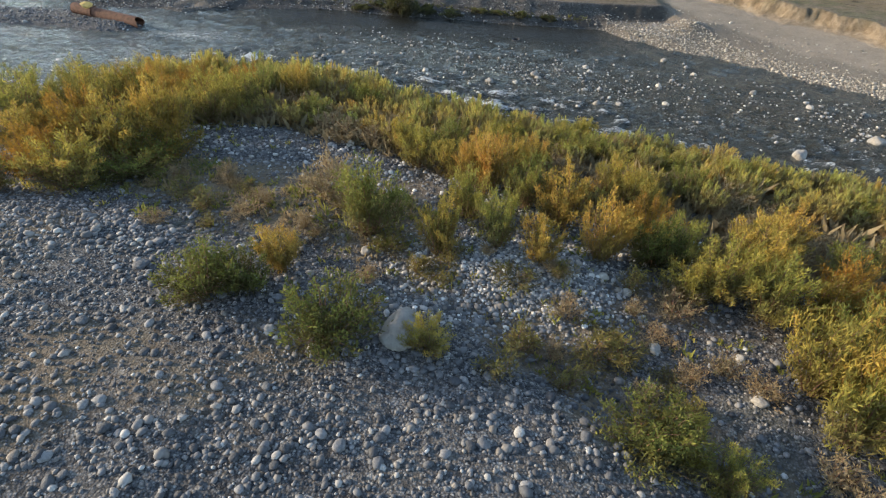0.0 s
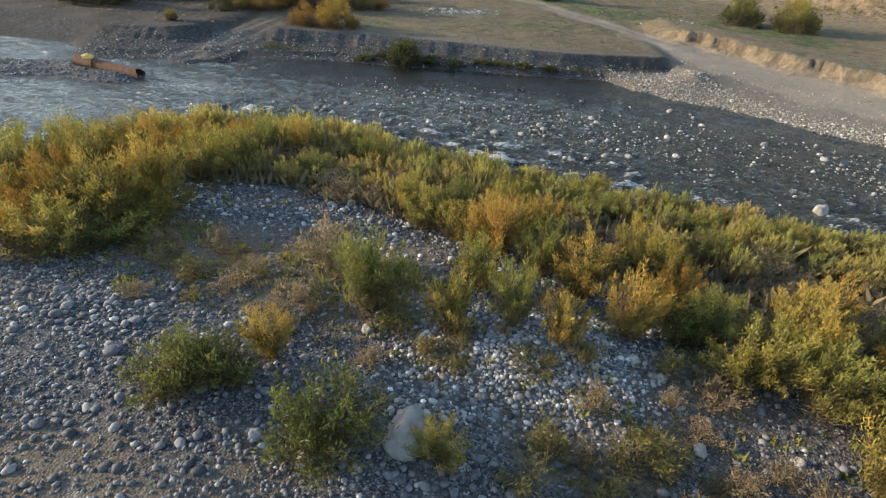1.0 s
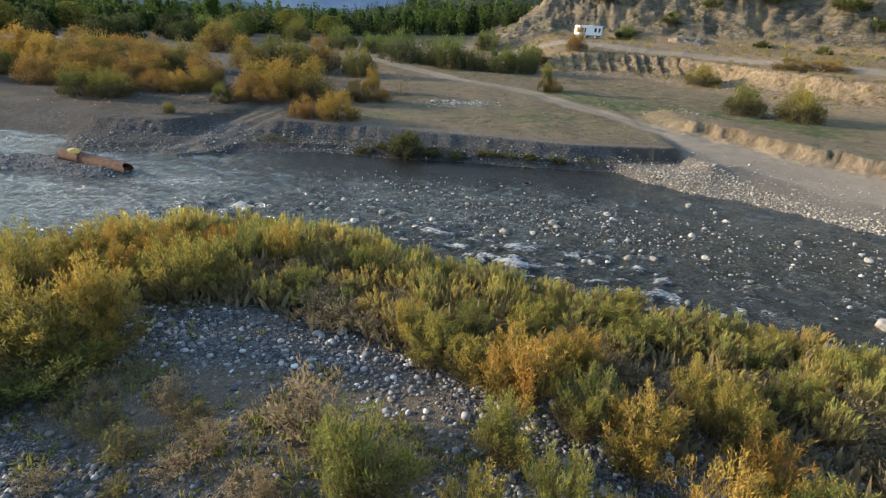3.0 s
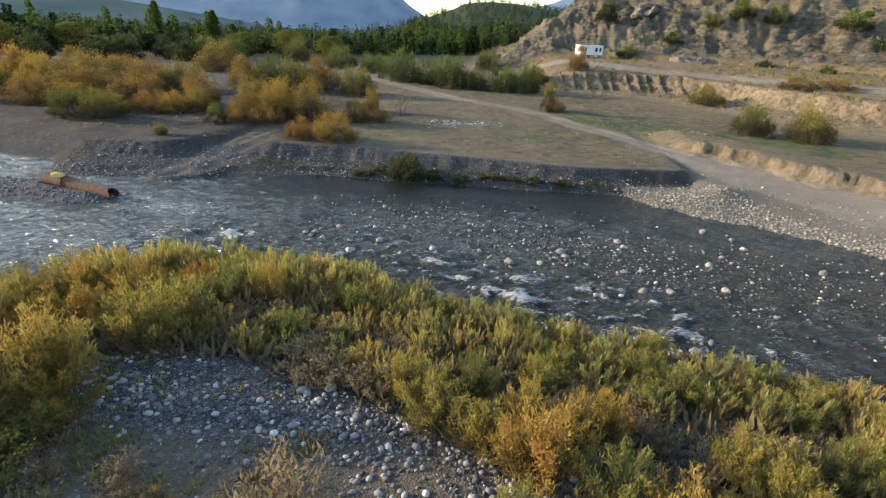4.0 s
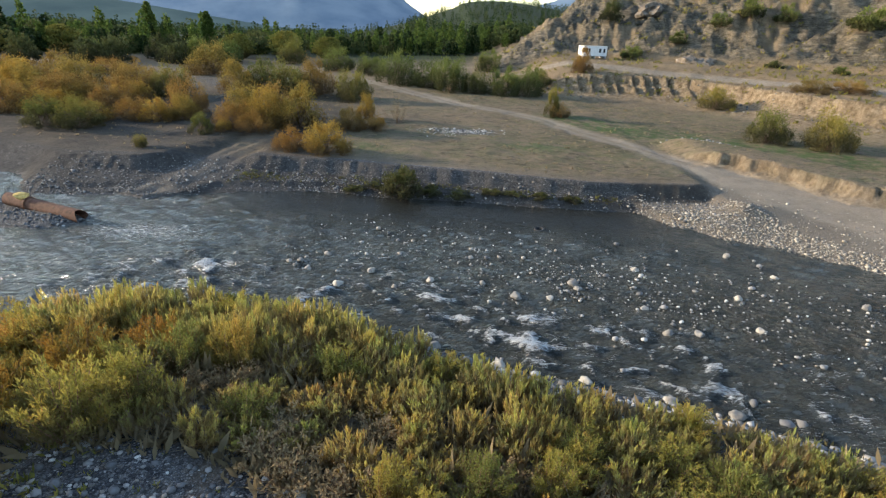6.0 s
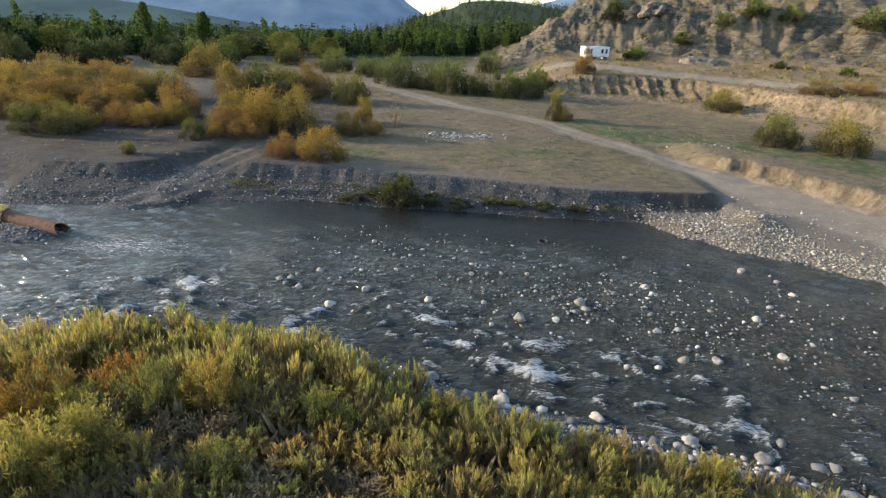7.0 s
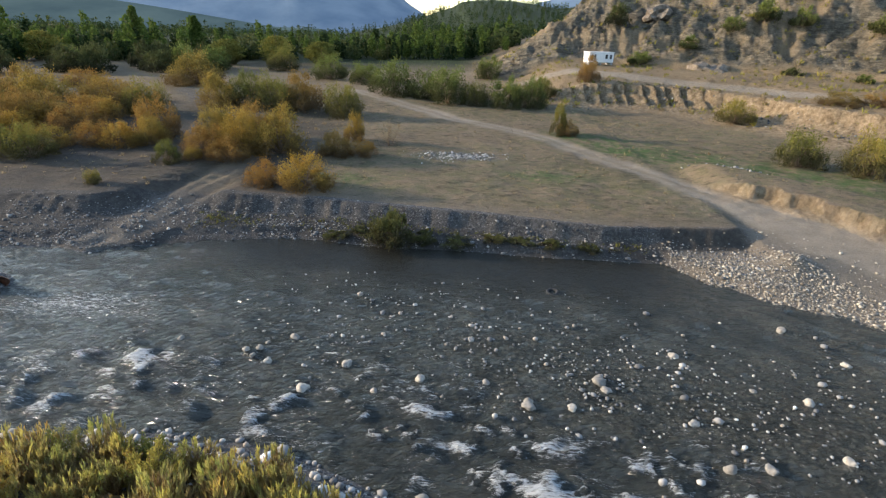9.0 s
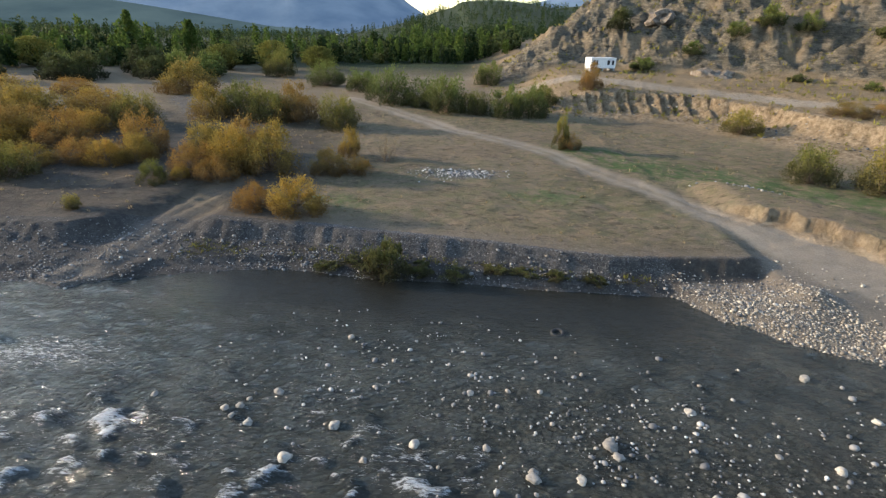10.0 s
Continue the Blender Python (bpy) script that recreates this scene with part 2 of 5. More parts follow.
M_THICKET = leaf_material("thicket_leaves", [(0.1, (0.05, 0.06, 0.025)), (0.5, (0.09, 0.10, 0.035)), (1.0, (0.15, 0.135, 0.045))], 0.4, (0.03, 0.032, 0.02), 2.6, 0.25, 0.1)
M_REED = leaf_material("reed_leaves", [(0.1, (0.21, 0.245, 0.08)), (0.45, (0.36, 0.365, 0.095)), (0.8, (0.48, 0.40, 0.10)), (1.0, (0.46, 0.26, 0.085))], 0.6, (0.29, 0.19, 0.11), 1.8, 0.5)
M_DRY = leaf_material("dry_leaves", [(0.1, (0.18, 0.145, 0.085)), (0.6, (0.31, 0.24, 0.14)), (1.0, (0.37, 0.25, 0.125))])
M_RUST = leaf_material("rusty_leaves", [(0.1, (0.13, 0.12, 0.03)), (0.5, (0.30, 0.19, 0.04)), (1.0, (0.40, 0.17, 0.035))])
M_PINE = leaf_material("pine_needles", [(0.1, (0.018, 0.035, 0.014)), (0.6, (0.04, 0.065, 0.022)), (1.0, (0.08, 0.11, 0.03))], 0.3)
M_POPLAR = leaf_material("poplar_leaves", [(0.1, (0.05, 0.085, 0.02)), (0.6, (0.11, 0.15, 0.035)), (1.0, (0.22, 0.23, 0.05))], 0.3)
M_FAR_GOLD = leaf_material("far_golden_leaves", [(0.1, (0.15, 0.13, 0.04)), (0.4, (0.29, 0.205, 0.05)), (0.7, (0.38, 0.245, 0.05)), (1.0, (0.34, 0.16, 0.04))], 0.5, (0.13, 0.085, 0.04), 2.0, 0.35, 0.26)
M_FAR_RUST = leaf_material("far_rusty_leaves", [(0.1, (0.14, 0.12, 0.04)), (0.5, (0.25, 0.165, 0.05)), (1.0, (0.33, 0.16, 0.04))], 0.5, (0.12, 0.08, 0.045), 2.0, 0.35, 0.26)
M_FAR_OLIVE = leaf_material("far_olive_leaves", [(0.1, (0.09, 0.10, 0.03)), (0.5, (0.19, 0.185, 0.045)), (1.0, (0.30, 0.22, 0.05))], 0.5, (0.06, 0.055, 0.03), 2.6, 0.25, 0.26)
M_FAR_GREEN = leaf_material("far_green_leaves", [(0.1, (0.07, 0.095, 0.025)), (0.5, (0.14, 0.17, 0.045)), (1.0, (0.24, 0.24, 0.06))], 0.4, (0.05, 0.05, 0.025), 2.6, 0.25, 0.26)
M_BARK = plain_material("bark", (0.16, 0.11, 0.075), 0.9, 0, 12)
M_STEM = plain_material("reddish_stem", (0.20, 0.11, 0.07), 0.85, 0, 12)

# ---- the lie of the land: z = 0 is the water ----
def lattice(ix, iy, seed):
    h = (ix * 374761393 + iy * 668265263 + seed * 974634777) & 0xFFFFFFFF
    h = ((h ^ (h >> 13)) * 1274126177) & 0xFFFFFFFF
    return ((h ^ (h >> 16)) & 0xFFFF) / 65535.0


def vnoise(x, y, seed=0):
    x, y = np.asarray(x, float), np.asarray(y, float)
    ix, iy = np.floor(x).astype(np.int64), np.floor(y).astype(np.int64)
    fx, fy = x - ix, y - iy
    fx, fy = fx * fx * (3 - 2 * fx), fy * fy * (3 - 2 * fy)
    a, b_, c, d = (lattice(ix + i, iy + j, seed) for i, j in ((0, 0), (1, 0), (0, 1), (1, 1)))
    return (a + (b_ - a) * fx) * (1 - fy) + (c + (d - c) * fx) * fy


def fbm(x, y, octaves=4, seed=0):
    total, amp, norm = 0, 1.0, 0
    for i in range(octaves):
        total = total + amp * (vnoise(x * 2 ** i + 17.3 * i, y * 2 ** i - 9.1 * i, seed + i) - 0.5)
        norm, amp = norm + amp, amp * 0.5
    return total / norm * 2


def smooth(a, b_, v):
    u = np.clip((np.asarray(v, float) - a) / (b_ - a), 0, 1)
    return u * u * (3 - 2 * u)


def line(points):
    xs, ys = zip(*points)
    return lambda v: np.interp(v, xs, ys)


near_shore = line([(-300, 20), (-60, 27), (-24, 29.3), (-17, 28.4), (-14.4, 30.3), (-10, 31.2), (-5, 30.4), (-1.8, 28.9), (0.8, 27.7), (3.3, 26.8), (6.3, 25.8), (9.5, 24.8), (13.8, 22.6), (19.5, 20.8), (30, 15), (60, -8), (300, -180)])
far_shore = line([(-300, 62), (-60, 56), (-40, 52), (-32, 50.3), (-29.5, 46.5), (-28, 45.4), (-23, 46.4), (-20.6, 45.6), (-17, 47), (-12, 48.3), (-9, 48.7), (-4.3, 47.8), (2, 47.4), (6, 46.9), (10, 46.7), (13.8, 46.4), (15.5, 43.9), (18.8, 41.3), (21.5, 40.0), (25.5, 36), (40, 25), (70, 2), (300, -160)])
cliff_top = line([(-300, 70), (-60, 63), (-40, 57), (-30, 52.6), (-24, 52), (-19, 54.5), (-14, 53.2), (-8, 52.5), (-2.6, 51.4), (3, 50.4), (8, 49.1), (11, 48.5), (19, 48.9), (21, 50), (26, 48), (34, 41), (60, 22), (300, -140)])
near_rise = line([(-1, -0.5), (0, 0.0), (1.2, 0.45), (4, 1.25), (8, 1.95), (12, 2.2), (18, 2.6), (24, 2.95), (60, 4.0), (300, 9)])
cut_edge = [(12, 104), (20, 103.5), (28, 103), (35, 101.5), (39.5, 98.5), (44, 90), (46.5, 82), (52, 74), (70, 60), (140, 20)]
track_line = [(-14, 108), (-8, 100), (-1.1, 90.8), (1.8, 85.4), (10.7, 75.8), (16.5, 65.4), (20.8, 56.5), (23.8, 51), (27, 45.5), (34, 37), (60, 14)]
upper_road = [(-4, 126), (14, 118), (26, 112.5), (36, 106.5), (44, 99.5), (50, 91), (60, 78), (90, 52), (150, 10)]
ramp_line = [(-21.5, 44.5), (-19.6, 48), (-18.3, 54), (-16.6, 59), (-17.5, 68)]
road_bank = [(21, 58.5), (24.6, 55), (27.3, 51.5), (29.6, 47.5), (33.5, 42), (52, 27)]
side_track = [(-30, 62), (-26.5, 75), (-29, 88), (-40, 105)]


def away(x, y, pts):
    """Distance from a polyline, and the side: positive on the left of its way."""
    best = np.full(np.shape(x), 1e9)
    side = np.zeros(np.shape(x))
    for (ax, ay), (bx, by) in zip(pts, pts[1:]):
        ex, ey = bx - ax, by - ay
        u = np.clip(((x - ax) * ex + (y - ay) * ey) / (ex * ex + ey * ey), 0, 1)
        d = np.hypot(x - ax - u * ex, y - ay - u * ey)
        near = d < best
        side = np.where(near, np.sign(ex * (y - ay) - ey * (x - ax)), side)
        best = np.where(near, d, best)
    return best, side


hill_foot = [(400, 330), (120, 235), (60, 200), (30, 178), (14, 158), (7, 142), (7, 133), (11, 126), (17, 125.5), (26, 127), (34, 126), (41, 121.5), (50, 117.5), (62, 112), (80, 98), (110, 70), (170, 20), (260, -60)]


def silt_band(x, y):
    """The strip of trodden silt between the gravel plateau and the gravel by the reeds."""
    step = y - (11.9 - 0.36 * (x + 7.5) - 0.5 * np.clip(x, 0, 99))
    return smooth(1.0, 2.4, step) * smooth(17.8, 16.6, y) * smooth(-11, -9, x) * smooth(2, -1, x)


def land(x, y):
    """Height of the ground and the share of each kind of surface."""
    x, y = np.asarray(x, float), np.asarray(y, float)
    ns, fs, ct = near_shore(x), far_shore(x), cliff_top(x)
    rough = fbm(x * 0.45, y * 0.45, 5, 3)
    # near bank: a gravel plateau, a shallow hollow with bushes, a hump of gravel
    near = near_rise(ns - y)
    edge = 11.9 - 0.36 * (x + 7.5) - 0.5 * np.clip(x, 0, 99)
    plateau = smooth(0.9, -0.9, y - edge) * smooth(9, 3, x)
    near = near + plateau * 0.38 - 0.25 * np.exp(-((y - edge - 1.3) / 1.0) ** 2) * smooth(-9, -5, x)
    near = near + 0.55 * np.exp(-((x - 2.2) / 2.6) ** 2 - ((y - 11.2) / 1.3) ** 2) + 0.3 * np.exp(-((x + 3) / 3.5) ** 2 - ((y - 13) / 1.6) ** 2)
    near = near - 0.35 * np.exp(-((x - 5.4) / 1.6) ** 2 - ((y - 7.2) / 2.2) ** 2)
    near = near + rough * 0.16 * smooth(0, 3, ns - y)
    # far bank: gravel cliff, terrace, cut, upper road, rocky hill
    u = (y - fs) / np.maximum(ct - fs, 0.5)
    spit = smooth(12.5, 16.5, x)
    beach = smooth(13.0, 14.5, x) * smooth(20.6, 19.2, x)
    flute = 0.05 * fbm(x * 0.5, y * 0.2, 2, 9) + 0.06 * fbm(x * 2.2, y * 0.6, 3, 12)
    steep = np.interp(u + flute * smooth(0.05, 0.3, u), [-0.2, 0, 0.07, 0.15, 0.24, 0.52, 0.66, 0.84, 0.87, 1.3], [-0.3, 0, 0.1, 0.16, 0.42, 0.58, 0.74, 1.42, 1.62, 1.62])
    gentle = np.interp(u, [-0.1, 0, 0.35, 1.0, 1.5], [-0.3, 0, 0.5, 1.25, 1.5])
    left = 0.55 * smooth(-22, -30, x)
    far = steep * (1 - np.maximum(spit, left)) + gentle * np.maximum(spit, left)
    drop = ct - y + 0.25 * fbm(x * 1.1, y * 1.1, 4, 11)
    stepz = np.interp(drop, [-1, 0.1, 0.3, 1.0, 1.4, 8], [1.62, 1.62, 1.5, 0.72, 0.55, 0.3]) * smooth(-0.1, 1.6, y - fs)
    far = far * (1 - beach) + stepz * beach
    rd, _ = away(x, y, ramp_line)
    rampz = np.interp(y, [44, 46, 56, 62], [-0.1, 0.15, 1.2, 1.55])
    far = far + (rampz + 0.06 * np.sin(rd * 3.2 + 3 * rough) + 0.12 * rough - far) * smooth(3.6, 1.2, rd)
    far = far + 0.6 * spit * np.exp(-((x - 20.5) / 2.6) ** 2 - ((y - 45.2) / 1.5) ** 2) * (1 + 0.4 * rough)
    back = y - ct
    far = far + 0.012 * np.clip(back, 0, 55) + (0.004 + 0.018 * smooth(-25, 5, x)) * np.clip(back - 55, 0, 120) + 0.002 * np.clip(back - 175, 0, 4000)
    far = far + (0.07 * fbm(x * 0.6 + y * 0.3, y * 1.1 - x * 0.2, 4, 24) + 0.05 * fbm(x * 1.6, y * 2.6, 2, 25)) * smooth(0.3, 2.5, back) * smooth(120, 90, y)
    far = far + rough * 0.14 * smooth(0, 4, back) + 0.25 * fbm(x * 0.09, y * 0.09, 3, 21) * smooth(2, 10, back)
    cd, cs = away(x, y, cut_edge)
    cd = cd * cs
    bank = np.where(cd > -9, 0.8 * smooth(-9, -1.2, cd) * smooth(8, 22, x), 0)
    lip = 0.8 * fbm(x * 0.4, y * 0.4, 3, 33)
    spur = np.mod(x * 0.48 + 0.9 * fbm(x * 0.25, y * 0 + 2, 2, 35), 1.0)
    teeth = 2.0 * spur * smooth(43, 34, x) + 0.5 * fbm(x * 1.1, y * 1.1, 3, 36)
    face = (1.1 * smooth(-1.8, 0.0, cd + lip + teeth) + 1.3 * smooth(-0.4, 0.1, cd + lip + 0.45 * teeth)) * smooth(14, 24, x)
    face = face + 0.12 * fbm(x * 0.9, y * 0.9, 4, 38) * smooth(-10, -5, cd) * smooth(10, 20, x)
    wide = smooth(0, 14, cd) * smooth(0, 26, x)
    far = far + bank + face + 1.0 * wide
    ed, es = away(x, y, road_bank)
    notch = 2.6 * np.abs(fbm(x * 0.3, y * 0.3, 2, 37)) + 0.7 * np.abs(fbm(x * 1.2, y * 1.2, 3, 39)) - 0.6
    far = far + (0.25 * smooth(-1.4, 0.2, ed * es - notch) + 0.8 * smooth(-0.12, 0.16, ed * es - notch)) * smooth(9, 4, ed) * (ed < 9) * smooth(21, 24, x)
    hd, hs = away(x, y, hill_foot)
    hd = hd * hs
    crag = fbm(x * 0.16, y * 0.16, 5, 41)
    ridged = 1 - np.abs(fbm(x * 0.11 + 3, y * 0.11, 4, 47)) * 2
    hin = np.clip(hd, 0, 400)
    hill = np.where(hd > 0, (0.24 + 0.36 * smooth(14, 46, x)) * np.minimum(hin, 60) + 0.25 * np.clip(hin - 60, 0, 200), 0)
    hill = hill + smooth(0, 12, hd) * (0.4 + 0.6 * smooth(18, 45, x)) * (2.8 * crag + 2.6 * (ridged - 0.55)) + smooth(0, 25, hd) * smooth(12, 30, x) * 1.0 + 1.5 * smooth(1, 4, hd) * fbm(x * 0.42, y * 0.42, 5, 52)
    strata = 1 - np.abs(fbm(x * 0.20 + y * 0.10, y * 0.34 - x * 0.12, 4, 57)) * 2.4
    hill = hill + smooth(1.5, 6, hd) * (0.7 * (strata - 0.5) + 0.5 * (1 - np.abs(fbm(x * 0.75, y * 0.75, 3, 58)) * 2.4)) * (0.5 + 0.5 * smooth(16, 30, x))
    far = far + hill
    # water's bed between the shores
    bed = -0.45 + 0.12 * rough
    z = np.where(y < ns, near, np.where(y > fs, far, np.maximum(bed, np.maximum(-(y - ns) * 0.35, -(fs - y) * 0.45))))
    # bar beside the steel pipe
    bx = np.clip(x, -80, -23.2)
    bar = np.hypot(x - bx, y - (40.9 + 0.14 * (-23 - bx) + 0.4 * np.sin(bx * 0.4)))
    wide_b = 1.9 + 0.06 * np.clip(-23 - x, 0, 40)
    z = np.where((y > ns) & (y < fs), np.maximum(z, 0.36 - 0.42 * (bar / wide_b) ** 2 + 0.08 * rough), z)
    # hills added beyond the view: on the left and behind
    z = z - 0.032 * np.clip(y - 320, 0, 4000) * smooth(60, -120, x) * (y > fs)
    unseen_hill = (16 + 5 * fbm(x * 0.03, y * 0.03, 3, 66)) * np.exp(-((x + 180) / 42) ** 2) * smooth(215, 165, y) * smooth(-160, -70, y) + 50 * smooth(-60, -400, y)
    z = z + unseen_hill
    rise = 31 * smooth(330, 700, y) * np.exp(-((x - 60) / 130) ** 2) + 60 * smooth(300, 900, y) * smooth(100, 400, x)
    z = z + rise
    # kinds of surface, and where shade is painted
    t1, _ = away(x, y, track_line)
    t2, _ = away(x, y, upper_road)
    t3, _ = away(x, y, side_track)
    isfar = (y > fs).astype(float)
    rut = 0.45 * np.exp(-(t1 / 0.35) ** 2) * smooth(48, 60, y)
    tw = 1.4 + 1.6 * smooth(60, 45, y)
    track = np.maximum(np.maximum(smooth(tw + 1.0, tw - 0.9, t1 + 0.9 * rough) - rut, smooth(2.8, 1.3, t2 + 0.6 * rough) * smooth(8, 20, x)), 0.45 * smooth(2.2, 0.8, rd + 0.6 * rough)) * isfar
    track = np.maximum(track, 0.55 * isfar * smooth(0.35, 0.75, fbm(x * 0.05, y * 0.05, 3, 60)) * smooth(80, 100, y) * smooth(170, 140, y) * smooth(20, 0, x))
    gravel = np.where(y < fs, 1.0, np.where(u < 1.02, 1.0, smooth(2.5, 0.3, back) * 0.3))
    soil = smooth(0.1, 0.5, fbm(x * 0.4, y * 0.4, 4, 85) + 0.5 * np.exp(-((x - 7.2) / 2.2) ** 2 - ((y - 9.8) / 1.8) ** 2) + 0.55 * np.exp(-((y - edge - 1.6) / 1.0) ** 2) * smooth(-9, -6, x) + 0.5 * smooth(2.5, 5, ns - y) * smooth(9, 6, ns - y))
    soil = np.maximum(soil, silt_band(x, y))
    gravel = gravel * (1 - 0.65 * soil * (1 - isfar) * smooth(1.0, 2.5, ns - y))
    gravel = np.maximum(gravel, smooth(16, 19, x) * smooth(8, 2, back) * isfar * 0.6)
    gravel = gravel * (1 - 0.45 * spit * isfar)
    track = np.maximum(track, 0.45 * spit * isfar * smooth(3, -1, back) * (1 - beach * smooth(1.7, 1.2, drop)))
    gravel = np.maximum(gravel, isfar * smooth(4.5, 1.5, np.hypot((x - 2) * 0.8, (y - 65.8) * 2.0) + rough))
    gravel = np.maximum(gravel, 0.75 * isfar * smooth(2.6, 1.0, t3 + 0.8 * rough))
    green = isfar * smooth(0.5, 3.5, back) * smooth(-0.35, 0.35, fbm(x * 0.07, y * 0.11, 4, 70) + 0.15) * smooth(150, 90, y) * smooth(0.5, -6, cd)
    green = np.maximum(green, (1 - isfar) * smooth(0.05, 0.6, fbm(x * 0.3, y * 0.3, 4, 75)) * smooth(0.8, 2.5, ns - y) * 0.5)
    woodland = isfar * smooth(135, 175, y + 0.25 * (x + 20)) * smooth(2, -6, hd) * smooth(14, 2, x - 0.12 * (y - 150))
    woodland = np.maximum(woodland, smooth(230, 300, y))
    # cut face below its lip: moist soil and the face's own shade together
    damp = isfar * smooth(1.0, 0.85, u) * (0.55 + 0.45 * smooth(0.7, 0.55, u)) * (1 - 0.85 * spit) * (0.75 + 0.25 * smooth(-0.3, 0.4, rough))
    # left terrace: the shade lying over it is put into the ground colour
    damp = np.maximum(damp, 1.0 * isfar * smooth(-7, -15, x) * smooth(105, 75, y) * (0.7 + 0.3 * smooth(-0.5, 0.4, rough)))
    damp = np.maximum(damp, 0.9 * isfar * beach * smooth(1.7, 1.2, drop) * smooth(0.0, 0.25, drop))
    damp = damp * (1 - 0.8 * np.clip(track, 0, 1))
    straw = isfar * smooth(-1, 3, cd) * smooth(10, 20, x) * smooth(260, 180, y) * (0.5 + 0.5 * smooth(-0.2, 0.4, fbm(x * 0.12, y * 0.12, 4, 80)))
    straw = np.maximum(straw, isfar * smooth(-9, -3, cd) * smooth(10, 20, x) * 0.6)
    rock = isfar * smooth(0.5, 3, hd) * (0.35 + 0.65 * smooth(0.3, -0.2, crag - 0.2 - 0.3 * (ridged - 0.5)))
    lush = np.exp(-((x + 7.5) / 3) ** 2 - ((y - 57.3) / 1.6) ** 2) + 0.8 * np.exp(-((x - 9) / 4.5) ** 2 - ((y - 60) / 3) ** 2)
    ld, _ = away(x, y, [(14, 75), (20, 71), (28, 66), (38, 59)])
    lush = np.maximum(lush, smooth(6.0, 1.5, ld + 2.0 * rough)) * isfar
    green = np.clip(np.maximum(0.28 * green, 1.1 * lush * smooth(0.3, 1.5, back)), 0, 1)
    clay = smooth(-10, -4, cd + 1.5 * rough) * smooth(1.6, 0.2, cd + lip) * smooth(14, 22, x) * (0.75 + 0.25 * smooth(-0.3, 0.3, rough))
    clay = np.maximum(clay, 0.65 * smooth(1.3, 0.3, np.abs(ed * es - notch + 0.4)) * smooth(21, 23, x) * (ed < 9))
    clay = clay * isfar * (1 - 0.8 * np.clip(track, 0, 1) * (t2 < 3))
    turf = isfar * smooth(0.2, 1.2, back) * smooth(120, 95, y) * (1 - np.clip(track, 0, 1)) * (1 - clay)
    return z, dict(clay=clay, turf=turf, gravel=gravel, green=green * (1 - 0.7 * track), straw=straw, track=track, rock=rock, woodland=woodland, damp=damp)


def ground_z(x, y):
    return float(land(np.array([x]), np.array([y]))[0][0])


def mesh_from(name, verts, faces, mat=None, flat=True):
    """A mesh from arrays: verts (n, 3), faces (m, 3) or (m, 4)."""
    me = bpy.data.meshes.new(name)
    verts, faces = np.asarray(verts, np.float32), np.asarray(faces, np.int32)
    k = faces.shape[1]
    me.vertices.add(len(verts))
    me.vertices.foreach_set("co", verts.ravel())
    me.loops.add(faces.size)
    me.loops.foreach_set("vertex_index", faces.ravel())
    me.polygons.add(len(faces))
    me.polygons.foreach_set("loop_start", np.arange(len(faces), dtype=np.int32) * k)
    me.polygons.foreach_set("loop_total", np.full(len(faces), k, np.int32))
    me.update(calc_edges=True)
    me.polygons.foreach_set("use_smooth", np.full(len(faces), not flat))
    if mat:
        me.materials.append(mat)
    return me


def grid_mesh(name, xs, ys, height, mat):
    gx, gy = np.meshgrid(xs, ys)
    z, kinds = height(gx, gy)
    n, m = len(xs), len(ys)
    i = np.arange(n * m).reshape(m, n)
    faces = np.stack([i[:-1, :-1], i[:-1, 1:], i[1:, 1:], i[1:, :-1]], -1).reshape(-1, 4)
    me = mesh_from(name, np.stack([gx, gy, z], -1).reshape(-1, 3), faces, mat, flat=False)
    for key, value in kinds.items():
        at = me.attributes.new(key, "FLOAT", "POINT")
        at.data.foreach_set("value", np.asarray(value, np.float32).ravel())
    return me


def steps(*legs):
    """Coordinates from legs of (start, end, step)."""
    return np.unique(np.concatenate([np.arange(a, b_, s) for a, b_, s in legs]).round(3))


xs = steps((-4000, -600, 200), (-600, -140, 20), (-140, -60, 3), (-60, -30, 0.8), (-30, 36, 0.24), (36, 62, 0.32), (62, 100, 0.6), (100, 130, 2), (130, 600, 20), (600, 4001, 200))
ys = steps((-2500, -200, 150), (-200, -20, 12), (-20, 3, 1.2), (3, 40, 0.29), (40, 44, 0.2), (44, 58, 0.14), (58, 80, 0.38), (80, 106, 0.3), (106, 112, 0.5), (112, 150, 0.5), (150, 240, 3), (240, 700, 14), (700, 4301, 120))
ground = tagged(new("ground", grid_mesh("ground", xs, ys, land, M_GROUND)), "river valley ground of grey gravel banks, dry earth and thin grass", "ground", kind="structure")


